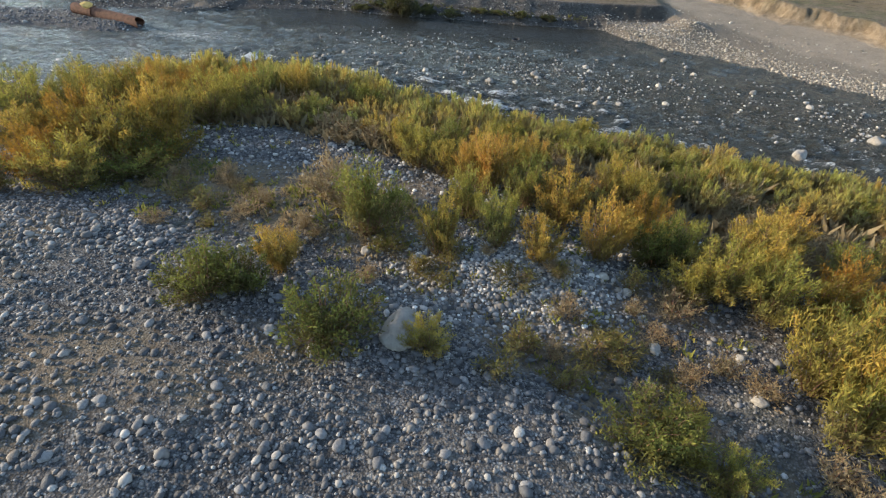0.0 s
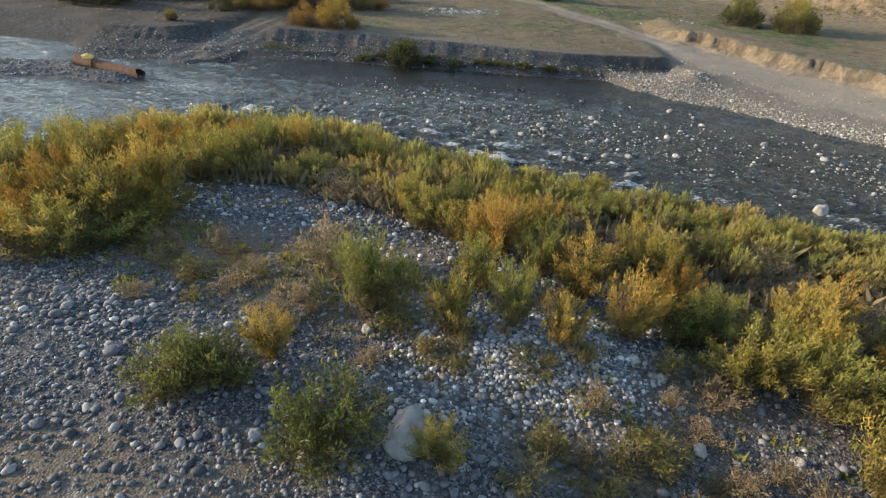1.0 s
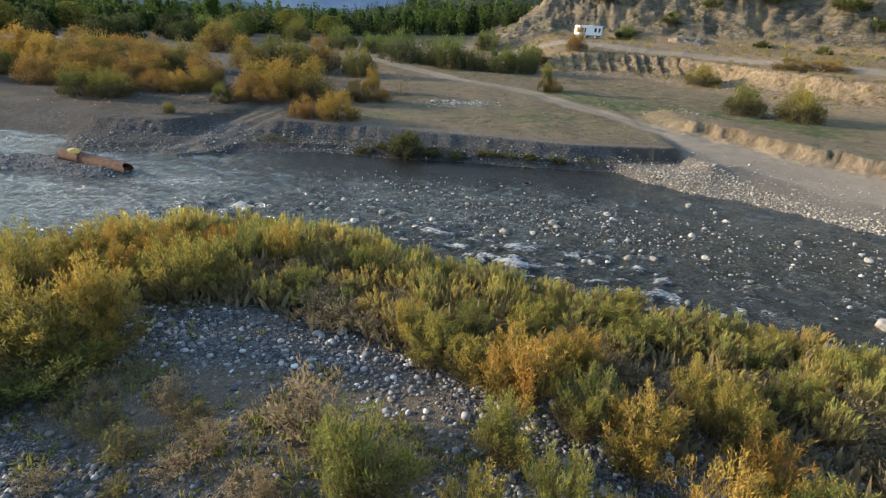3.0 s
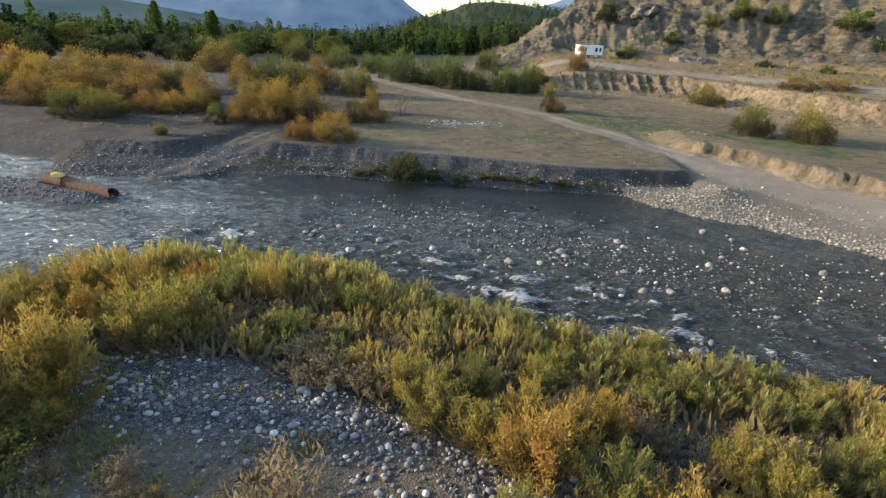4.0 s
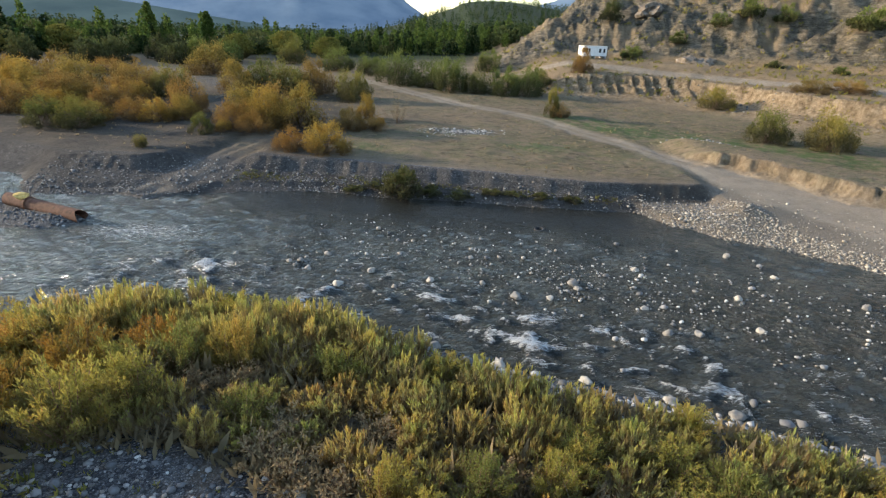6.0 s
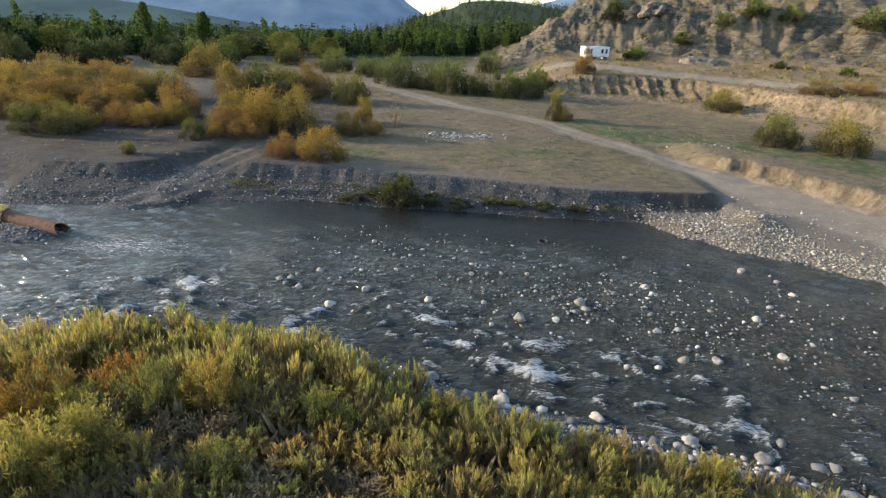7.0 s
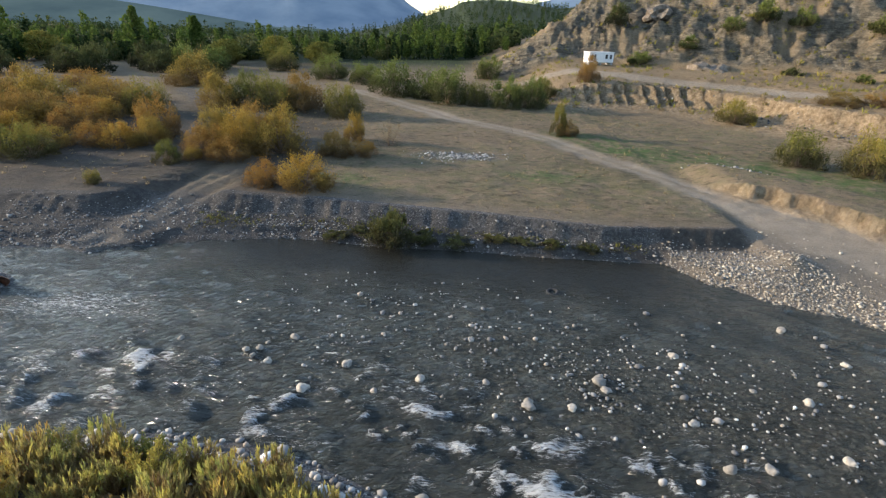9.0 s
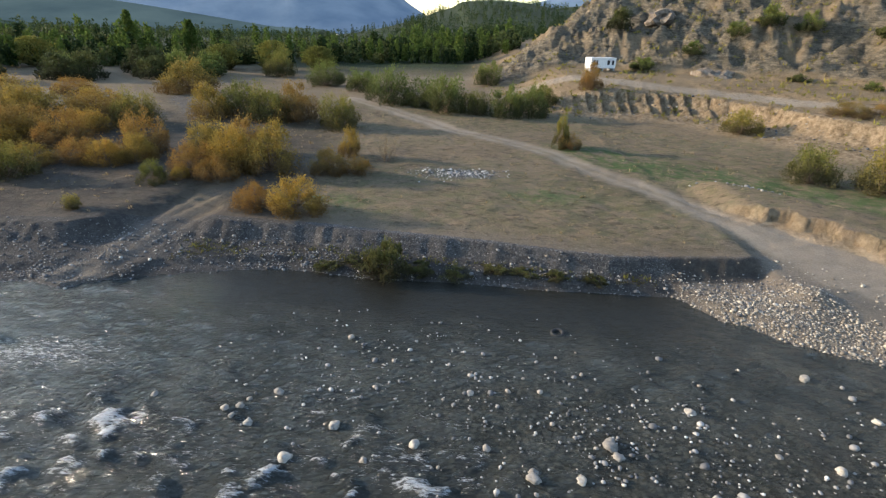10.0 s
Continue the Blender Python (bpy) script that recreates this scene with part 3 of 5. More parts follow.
# ---- the river ----
def river(x, y):
    ns, fs = near_shore(x), far_shore(x)
    lane = y - (ns + 2.9 + 0.9 * smooth(-2, -14, x))
    fall = np.exp(-(lane / 3.9) ** 2) * smooth(-26, -12, x)
    shoal_y = 34.5 - 0.36 * (x - 6)
    shoal = np.exp(-((y - shoal_y) / 4.0) ** 2) * smooth(-6, 4, x)
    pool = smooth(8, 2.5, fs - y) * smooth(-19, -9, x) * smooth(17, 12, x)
    stir = np.clip(0.7 + 0.5 * fall - 0.58 * pool - 0.2 * shoal, 0.05, 1)
    ang = radians(-28)
    a, b_ = x * math.cos(ang) + y * math.sin(ang), -x * math.sin(ang) + y * math.cos(ang)
    lump = fbm(a * 0.55, b_ * 1.1, 4, 90)
    ridge = fbm(a * 1.25 + 0.9 * lump, b_ * 2.2 + 1.2 * lump, 4, 95)
    crest = np.clip((ridge - 0.10) * 4.0, 0, 1) * fall * smooth(-0.3, 0.3, fbm(x * 0.3, y * 0.4, 2, 98) + 0.22)
    chop = fbm(a * 1.0, b_ * 2.0, 4, 93)
    z = 0.12 * fall * lump + 0.16 * crest + 0.19 * chop * stir
    out = np.exp(-((x + 17.6) / 3.8) ** 2 - ((y - 39.5) / 1.3) ** 2)
    # silt here masks the painted sky reflection on the left water
    return z, dict(rapid=np.clip(fall * smooth(-0.15, 0.5, lump + 0.15) + 0.75 * out, 0, 1), crest=np.maximum(crest, 0.42 * out), shoal=shoal, still=pool, stir=stir, silt=smooth(-8, -24, x + 0.5 * (y - 38)) * (1 - 0.9 * pool))


wx = steps((-120, -36, 2), (-36, 30, 0.2), (30, 90, 1.0))
wy = steps((-60, 14, 2.0), (14, 52, 0.17), (52, 66, 1.0))
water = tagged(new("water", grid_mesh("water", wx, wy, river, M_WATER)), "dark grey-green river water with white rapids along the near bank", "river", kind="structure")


# ---- stones ----
def ico(sub):
    bm = bmesh.new()
    bmesh.ops.create_icosphere(bm, subdivisions=sub, radius=1.0)
    v = np.array([p.co[:] for p in bm.verts])
    f = np.array([[p.index for p in q.verts] for q in bm.faces])
    bm.free()
    return v, f


ICO = {1: ico(1), 2: ico(2), 3: ico(3)}
rng = np.random.default_rng(7)


def pebble_shapes(sub, count, rough=0.12, seed=0.0):
    v, f = ICO[sub]
    made = []
    for k in range(count):
        d = v * (1 + rough * np.array([[2 * noise.noise(Vector(p) * 1.3 + Vector((k * 7.1, seed, 0))) + 0.9 * noise.noise(Vector(p) * 3.1 + Vector((seed, k * 5.3, 0)))] for p in v]))
        made.append((d * np.array([1.0, rng.uniform(0.68, 0.92), rng.uniform(0.42, 0.66)]), f))
    return made


def strew(name, x, y, size, mat, sub=1, sink=0.3, lift=0.0, base=None):
    """Many stones in one mesh, each turned and sunk a little into the ground."""
    shapes = pebble_shapes(sub, 9)
    z = land(x, y)[0] if base is None else np.full(len(x), base)
    z = np.maximum(z, -0.12)
    vs, fs_, at = [], [], 0
    kind = rng.integers(0, len(shapes), len(x))
    for k, (v, f) in enumerate(shapes):
        sel = np.nonzero(kind == k)[0]
        if not len(sel):
            continue
        a = rng.uniform(0, 6.283, len(sel))
        tip = rng.normal(0, 0.22, len(sel))
        s = size[sel][:, None]
        p = v[None] * s[..., None]
        px, py, pz = p[..., 0], p[..., 1], p[..., 2]
        px, pz = px * np.cos(tip)[:, None] - pz * np.sin(tip)[:, None], px * np.sin(tip)[:, None] + pz * np.cos(tip)[:, None]
        px, py = px * np.cos(a)[:, None] - py * np.sin(a)[:, None], px * np.sin(a)[:, None] + py * np.cos(a)[:, None]
        out = np.stack([px + x[sel][:, None], py + y[sel][:, None], pz + (z[sel] + lift + size[sel] * (0.5 - sink))[:, None]], -1)
        vs.append(out.reshape(-1, 3))
        fs_.append((f[None] + (np.arange(len(sel)) * len(v))[:, None, None] + at).reshape(-1, 3))
        at += len(sel) * len(v)
    return new(name, mesh_from(name, np.concatenate(vs), np.concatenate(fs_), mat, flat=False))


def scatter(n, x0, x1, y0, y1, keep):
    x, y = rng.uniform(x0, x1, n), rng.uniform(y0, y1, n)
    k = rng.uniform(0, 1, n) < keep(x, y)
    return x[k], y[k]


def sizes(n, mean, spread=0.42, top=0.3):
    return np.clip(rng.lognormal(math.log(mean), spread, n), mean * 0.4, top)


def bare(x, y):
    return 0.6 + 0.4 * smooth(-0.35, 0.15, fbm(x * 0.35, y * 0.35, 4, 120))


def part(name, me, parent, label="", kind=""):
    ob = new(name, me)
    ob.parent = parent
    return tagged(ob, label, kind=kind)


px, py = scatter(62000, -19, 10.5, 3.2, 19.5, lambda x, y: bare(x, y) * (0.6 + 0.4 * smooth(0.5, -1.0, x - 4.5 - 0.25 * (y - 6))) * smooth(21, 16, y) * (1 - 0.72 * silt_band(x, y)))
cob = strew("cobbles", px, py, sizes(len(px), 0.033, 0.52, 0.14), M_COBBLE, 1)
cob.parent = ground
tagged(cob, "loose grey and white river cobbles on the near gravel bank", kind="stuff")
px, py = scatter(9000, -14, 9, 9.5, 24, lambda x, y: bare(x, y) * smooth(3.2, 1.0, np.abs(y - np.interp(x, [-14, -10, -3.5, 0.8, 9], [19.8, 19.6, 18.9, 16.6, 13.0]))))
cob = strew("gravel", px, py, sizes(len(px), 0.06, 0.45, 0.2), M_RIVERSTONE, 1)
cob.parent = ground
tagged(cob, "grey gravel between the willow bushes", kind="stuff")
px, py = scatter(15000, -1.8, 5.6, 8.6, 13.6, lambda x, y: np.exp(-((x - 2.4) / 2.6) ** 2 - ((y - 10.8) / 1.6) ** 2))
cob = strew("gravel_heap", px, py, sizes(len(px), 0.045, 0.38, 0.13), M_RIVERSTONE, 1)
cob.parent = ground
tagged(cob, "heap of rounded grey cobbles on the near bank", kind="stuff")
px, py = scatter(16000, -24, 26, 14, 32, lambda x, y: np.exp(-((y - near_shore(x) + 1.0) / 1.25) ** 2))
cob = strew("shore_stones", px, py, sizes(len(px), 0.085, 0.45, 0.32), M_RIVERSTONE, 1, lift=0.02)
cob.parent = ground
tagged(cob, "pale cobbles along the water's edge", kind="stuff")
px, py = scatter(38000, -30, 20, 43, 56, lambda x, y: smooth(1.05, 0.2, (y - far_shore(x)) / np.maximum(cliff_top(x) - far_shore(x), 0.5)) * (y > far_shore(x) - 0.3) * (0.25 + 0.6 * smooth(-0.2, 0.4, fbm(x * 0.5, y * 0.9, 3, 140)) + 0.9 * np.exp(-(((y - far_shore(x)) / np.maximum(cliff_top(x) - far_shore(x), 0.5) - 0.72) / 0.13) ** 2)))
cob = strew("bank_stones", px, py, sizes(len(px), 0.04, 0.55, 0.2), M_BANKSTONE, 1)
cob.parent = ground
tagged(cob, "stones in the cut gravel bank across the river", kind="stuff")
px, py = scatter(3600, -3.5, 7, 62, 69, lambda x, y: np.exp(-((x - 2) / 2.8) ** 2 - ((y - 65.6) / 1.1) ** 2))
cob = strew("stone_patch", px, py, sizes(len(px), 0.075, 0.4, 0.2), M_RIVERSTONE, 1)
cob.parent = ground
tagged(cob, "patch of pale stones on the terrace", kind="stuff")
px, py = scatter(36000, 13, 32, 28, 50, lambda x, y: smooth(13, 16, x) * smooth(1.15, 0.1, (y - far_shore(x)) / np.maximum(cliff_top(x) - far_shore(x), 0.5)) * (y > far_shore(x) - 0.25) * (0.12 + 0.88 * smooth(3.4, 1.8, y - far_shore(x) + 0.5 * fbm(x * 0.6, y * 0.6, 3, 141) - 3.2 * np.exp(-((x - 20.3) / 2.4) ** 2))))
cob = strew("spit_gravel", px, py, sizes(len(px), 0.05, 0.45, 0.16), M_SPIT, 1)
cob.parent = ground
tagged(cob, "pale sunlit gravel of the spit below the track", kind="stuff")
px, py = scatter(1500, 14, 48, 72, 104, lambda x, y: smooth(-8, -2, away(x, y, cut_edge)[0] * away(x, y, cut_edge)[1]) * smooth(1, -1, away(x, y, cut_edge)[0] * away(x, y, cut_edge)[1]))
cob = strew("rubble", px, py, sizes(len(px), 0.08, 0.5, 0.3), M_COBBLE, 1)
cob.parent = ground
tagged(cob, "pale rubble under the earth cut", kind="stuff")


px, py = scatter(260, 22, 27.5, 59.5, 64.5, lambda x, y: np.exp(-((y - 63.1 + 0.9 * (x - 23.3)) / 0.35) ** 2))
cob = strew("rubble_line", px, py, sizes(len(px), 0.11, 0.4, 0.25), M_RIVERSTONE, 1)
cob.parent = ground
tagged(cob, "line of pale rubble on the grass", kind="stuff")


px, py = scatter(5200, -42, -19.5, 36, 46, lambda x, y: (land(x, y)[0] > 0.02) * (y < far_shore(x) - 1.0) * 0.9)
cob = strew("bar_stones", px, py, sizes(len(px), 0.06, 0.45, 0.2), M_COBBLE, 1)
cob.parent = ground
tagged(cob, "grey cobbles of the low bar under the rusty pipe", kind="stuff")


px, py = scatter(1500, -12, -5, 9.5, 14, lambda x, y: np.exp(-((x + 8.4) / 1.7) ** 2 - ((y - 11.7) / 0.9) ** 2))
cob = strew("cobble_spread", px, py, sizes(len(px), 0.065, 0.4, 0.16), M_BANKSTONE, 2)
cob.parent = ground
tagged(cob, "spread of large pale cobbles at the edge of the gravel plateau", kind="stuff")
px, py = scatter(900, 5, 11, 12.4, 15.6, lambda x, y: np.exp(-((x - 7.9) / 1.7) ** 2 - ((y - 14.0) / 0.6) ** 2))
cob = strew("gap_stones", px, py, sizes(len(px), 0.08, 0.4, 0.2), M_RIVERSTONE, 2)
cob.parent = ground
tagged(cob, "pale stones in a gap between the bushes", kind="stuff")


def shoal_keep(x, y):
    mid = 34.6 - 0.36 * (x - 6)
    d = np.exp(-((y - mid) / np.where(y > mid, 4.4, 3.6)) ** 2) * smooth(-12, 3, x)
    return d * (0.16 + 0.4 * smooth(-0.3, 0.5, fbm(x * 0.5, y * 0.5, 3, 130)))


px, py = scatter(40000, -10, 34, 14, 44, shoal_keep)
cob = strew("shoal_stones", px, py, sizes(len(px), 0.046, 0.55, 0.2), M_RIVERSTONE, 1, sink=0.3, base=0.01)
cob.parent = ground
tagged(cob, "wet stones breaking the surface of the river shoal", kind="stuff")

STONE_MESH = []
for k in range(8):
    v, f = pebble_shapes(3, 1, 0.2, 3.7 * k)[0]
    v = v * np.array([1, 1, 1.25])
    STONE_MESH.append(mesh_from("stone", v, f, M_BOULDER, flat=False))


def stone(name, label, x, y, size, group, sink=0.35, base=None, k=None):
    me = STONE_MESH[int(rng.integers(0, 8)) if k is None else k]
    ob = tagged(new(name, me), label, "stone", group)
    z = ground_z(x, y) if base is None else base
    ob.matrix_world = pose(x, y, z + size * (0.62 - sink), rng.uniform(-12, 12), rng.uniform(-12, 12), rng.uniform(0, 360)) @ Matrix.Diagonal((size, size, size, 1))
    return ob


RIVER = [(6.57, 34.55, 0.34), (6.7, 34.0, 0.26), (3.5, 32.95, 0.29), (3.55, 33.25, 0.2), (-5.0, 33.65, 0.27), (-3.6, 35.3, 0.27), (-6.15, 37.1, 0.25), (-7.45, 36.3, 0.2), (-8.0, 36.15, 0.2), (-7.6, 35.75, 0.16), (-6.85, 35.35, 0.2), (-7.2, 36.7, 0.15), (-0.57, 34.4, 0.23), (5.1, 32.9, 0.24), (9.65, 30.1, 0.25), (10.95, 30.1, 0.25), (9.35, 32.2, 0.22), (10.35, 36.5, 0.25)]
RIVER += [(16.6, 39.0, 0.25), (-11.0, 36.8, 0.2), (13.9, 30.55, 0.22), (1.6, 37.4, 0.2), (2.0, 34.3, 0.2), (-2.3, 33.6, 0.18), (14.5, 33.6, 0.24), (17.8, 36.2, 0.24), (12.6, 34.2, 0.18), (20.4, 33.0, 0.28), (23.0, 31.0, 0.25)]
for x, y, s in RIVER:
    stone("river_stone", "pale rounded stone standing out of the river", x, y, s * 0.88, "stones in the river", base=-0.05)
for x, y, s, k in ((18.7, 24.3, 0.4, 1), (24.1, 26.3, 0.46, 2)):
    stone("river_boulder", "large pale boulder in the river's fast water", x, y, s, "boulders in the river", base=-0.1, k=k)
for x, y, s in ((12.0, 24.6, 0.45), (7.9, 25.6, 0.28), (5.2, 26.6, 0.3), (2.1, 27.2, 0.33), (14.9, 22.6, 0.33), (-0.3, 28.6, 0.3), (-13.6, 30.5, 0.4), (9.9, 24.9, 0.3), (-16.4, 29.0, 0.45)):
    stone("shore_boulder", "pale boulder at the water's edge", x, y, s, "boulders along the shore")
for x, y, s in ((-2.25, 7.55, 0.27), (4.75, 10.9, 0.2), (5.3, 10.45, 0.2), (-9.1, 21.2, 0.32), (-1.7, 11.7, 0.2), (-8.9, 11.7, 0.2), (-3.2, 19.2, 0.25), (5.5, 8.6, 0.24), (7.4, 8.3, 0.2), (7.2, 7.0, 0.22), (-3.3, 8.0, 0.2)):
    stone("boulder", "pale weathered boulder lying on the gravel bank", x, y, s * 0.72, "boulders on the gravel bank")
big = stone("boulder", "large cracked white boulder beside a low willow bush", -0.5, 8.2, 0.48, "boulders on the gravel bank", sink=0.4, k=5)
big.matrix_world = big.matrix_world @ Matrix.Diagonal((1.15, 1.0, 1.05, 1))


# ---- plants ----
def tube(path, r0, r1, sides=5):
    path = np.asarray(path)
    n = len(path)
    a = np.arange(sides) * 2 * math.pi / sides
    ring = np.stack([np.cos(a), np.sin(a), 0 * a], -1)
    r = np.linspace(r0, r1, n)[:, None, None]
    v = (path[:, None] + ring[None] * r).reshape(-1, 3)
    i = np.arange((n - 1) * sides).reshape(n - 1, sides)
    j = np.roll(i, -1, 1)
    return v, np.stack([i, j, j + sides, i + sides], -1).reshape(-1, 4)


def joined(pieces):
    vs, fs_, at = [], [], 0
    for v, f in pieces:
        vs.append(v)
        fs_.append(f + at)
        at += len(v)
    return np.concatenate(vs), np.concatenate(fs_)


def leaves(points, ways, length, width, r):
    """One bent four-cornered blade a point, along its way."""
    n = len(points)
    ways = ways / np.linalg.norm(ways, axis=1, keepdims=True)
    side = np.cross(ways, r.normal(0, 1, (n, 3)))
    side /= np.linalg.norm(side, axis=1, keepdims=True) + 1e-9
    ln = (length * r.uniform(0.6, 1.35, n))[:, None]
    wd = (width * r.uniform(0.7, 1.3, n))[:, None]
    mid = points + ways * ln * 0.45
    v = np.stack([points, mid + side * wd, points + ways * ln, mid - side * wd], 1).reshape(-1, 3)
    return v, np.arange(4 * n).reshape(n, 4)


def bush_meshes(seed, height, width, stems, count, leaf=(0.11, 0.016), low=0.12, upright=0.7, arch=0.25, feather=0.16, jitter=0.28):
    """An upright shrub: many thin stems from one root, each a plume of narrow leaves."""
    r = np.random.default_rng(seed)
    wood, pts, ways = [], [], []
    for s in range(stems):
        a = r.uniform(0, 6.283)
        rad = math.sqrt(r.uniform(0, 1))
        hgt = height * (1 - 0.45 * rad ** 1.5) * r.uniform(0.68, 1.0)
        reach = width * 0.5 * rad
        root = np.array([math.cos(a), math.sin(a), 0]) * width * 0.12 * rad
        u = np.linspace(0, 1, 4)[:, None]
        out = np.array([math.cos(a), math.sin(a), 0])
        bend = r.normal(0, 0.06, 3) * height * np.array([1, 1, 0])
        path = root + out * reach * (u ** (1 + arch)) + np.array([0, 0, 1]) * hgt * u + bend * np.sin(u * 3.1)
        wood.append(tube(path, 0.006 + 0.006 * height, 0.004, 3))
        k = int(count / stems * r.uniform(0.6, 1.4))
        t = low + (1 - low) * r.beta(1.5, 1.25, k)
        base = np.stack([np.interp(t, u[:, 0], path[:, i]) for i in range(3)], -1)
        spread = feather * height ** 0.5 * (1.12 - 0.85 * t)[:, None]
        off = r.normal(0, 1, (k, 3)) * spread * np.array([1, 1, 0.6])
        pts.append(base + off)
        d = off * (1 - upright) * 3 + np.array([0, 0, 1]) * upright * 0.5 + r.normal(0, jitter, (k, 3)) + out * 0.12
        ways.append(d)
    p, w = np.concatenate(pts), np.concatenate(ways)
    p[:, 2] = np.maximum(p[:, 2], 0.02)
    return joined(wood), leaves(p, w, leaf[0], leaf[1], r)


def bush(name, label, seed, mat, group="", stem=M_STEM, category="shrub", **shape):
    wood, green = bush_meshes(seed, **shape)
    root = tagged(new(name), label, category, group)
    part("brushwood", mesh_from("brushwood", *wood, stem, flat=False), root, kind="stuff")
    part("foliage", mesh_from("foliage", *green, mat), root)
    return root


KINDS, USED = {}, {}


def kind(key, variants, name, label, mat, group, height, width, **shape):
    KINDS[key] = [(bush(name, label, 100 + 17 * len(KINDS) + i, mat, group, height=height, width=width, **shape), height, width) for i in range(variants)]
    USED[key] = 0


def plant(key, x, y, h, w, label=""):
    """A plant of that kind, h metres high and w wide; the first ones are the models themselves."""
    i = USED[key]
    USED[key] += 1
    ob, h0, w0 = KINDS[key][i % len(KINDS[key])]
    m = pose(x, y, ground_z(x, y) - 0.04, rng.normal(0, 3), rng.normal(0, 3), rng.uniform(0, 360))
    size = Vector((w / w0, w / w0, h / h0))
    if i < len(KINDS[key]):
        ob.matrix_world = m @ Matrix.Diagonal((*size, 1))
        made = ob
    else:
        made = copy_thing(ob, m @ Matrix.Diagonal((size.x / ob.scale.x, size.y / ob.scale.y, size.z / ob.scale.z, 1)))
    return tagged(made, label)


NEAR = "willow bushes on the near bank"
kind("yellow", 5, "willow_bush", "feathery willow bush with yellow and orange autumn leaves", M_YELLOW, NEAR, 2.2, 1.9, stems=34, count=5600, leaf=(0.13, 0.013), upright=0.95, feather=0.11)
kind("olive", 4, "willow_bush", "feathery olive-green willow bush turning yellow", M_OLIVE, NEAR, 2.2, 2.0, stems=34, count=5600, leaf=(0.13, 0.013), upright=0.95, feather=0.11)
kind("green", 3, "green_bush", "low dense dark green bush on the gravel", M_GREEN, NEAR, 1.6, 2.2, stems=40, count=5000, upright=0.6, feather=0.15)
kind("rust", 2, "willow_bush", "willow bush with rusty orange leaves", M_RUST, NEAR, 2.4, 2.2, stems=34, count=5600, leaf=(0.13, 0.013), upright=0.95, feather=0.11)
kind("reed", 6, "reed_clump", "clump of tall upright yellow-green reeds and willow shoots", M_REED, "reeds along the river", 1.8, 1.5, stems=44, count=2300, leaf=(0.24, 0.017), upright=1.5, feather=0.055, arch=0.0, low=0.05, jitter=0.16)
kind("dry", 3, "dry_shrub", "sparse dry brown shrub", M_DRY, "dry shrubs", 1.1, 1.2, stems=22, count=1000, feather=0.12)
kind("sprig", 2, "young_willow", "small sparse yellow-green willow shoot in the gravel", M_OLIVE, NEAR, 1.1, 0.8, stems=9, count=700)

# left end of the near bank
for key, x, y, h, w in (("olive", -11.4, 14.8, 2.1, 2.6), ("rust", -12.8, 15.6, 2.2, 2.2), ("olive", -15.4, 19.3, 2.6, 2.8), ("yellow", -11.1, 17.2, 2.9, 2.6), ("rust", -12.6, 18.0, 2.8, 2.4), ("yellow", -9.9, 18.3, 3.0, 2.3),
                        ("rust", -9.3, 17.2, 1.9, 2.0), ("green", -10.0, 15.7, 1.3, 3.0), ("olive", -9.1, 20.8, 2.6, 2.2), ("yellow", -14.6, 17.3, 2.0, 2.2), ("olive", -8.2, 21.9, 2.2, 2.0), ("green", -13.4, 14.0, 1.2, 1.8), ("yellow", -13.8, 20.5, 2.8, 2.3), ("rust", -11.3, 20.6, 2.7, 2.2), ("rust", -10.5, 23.4, 2.1, 2.0)):
    plant(key, x, y, h, w)
for key, x, y, h, w in (("yellow", -12.2, 24.4, 2.2, 2.0), ("olive", -14.0, 25.4, 2.0, 2.1), ("rust", -8.8, 24.6, 1.9, 1.8), ("olive", -15.6, 23.4, 2.3, 2.2), ("yellow", -11.0, 26.4, 1.9, 1.9), ("rust", -13.4, 22.6, 2.3, 2.0), ("olive", -16.8, 21.2, 2.4, 2.4), ("yellow", -17.6, 18.8, 2.4, 2.3)):
    plant(key, x, y, h, w)
# bushes in the middle
for key, x, y, h, w in (("olive", -1.75, 12.45, 2.3, 2.1), ("dry", -3.08, 14.62, 1.6, 1.9), ("yellow", 0.32, 11.55, 1.9, 1.2), ("olive", 1.95, 11.9, 1.9, 1.4), ("yellow", 2.97, 11.3, 1.6, 1.1), ("yellow", 4.95, 11.95, 2.1, 1.5), ("yellow", 4.23, 14.05, 2.2, 1.8),
                        ("yellow", 1.92, 15.87, 2.3, 1.9), ("olive", 3.17, 15.01, 2.0, 1.6), ("yellow", -3.7, 10.45, 1.5, 1.1), ("green", -5.05, 9.1, 1.5, 2.0), ("green", -4.3, 9.5, 1.3, 1.6), ("green", -2.05, 8.0, 1.7, 2.5), ("olive", 0.1, 7.75, 1.0, 1.0), ("green", 6.45, 12.12, 1.7, 1.9), ("olive", 1.15, 14.05, 1.7, 1.6), ("yellow", 0.87, 16.93, 1.7, 1.6), ("olive", -0.38, 17.89, 1.6, 1.6)):
    plant(key, x, y, h * (1.0 if key == "green" else 1.15), w * (0.95 if key == "green" else 1.05))
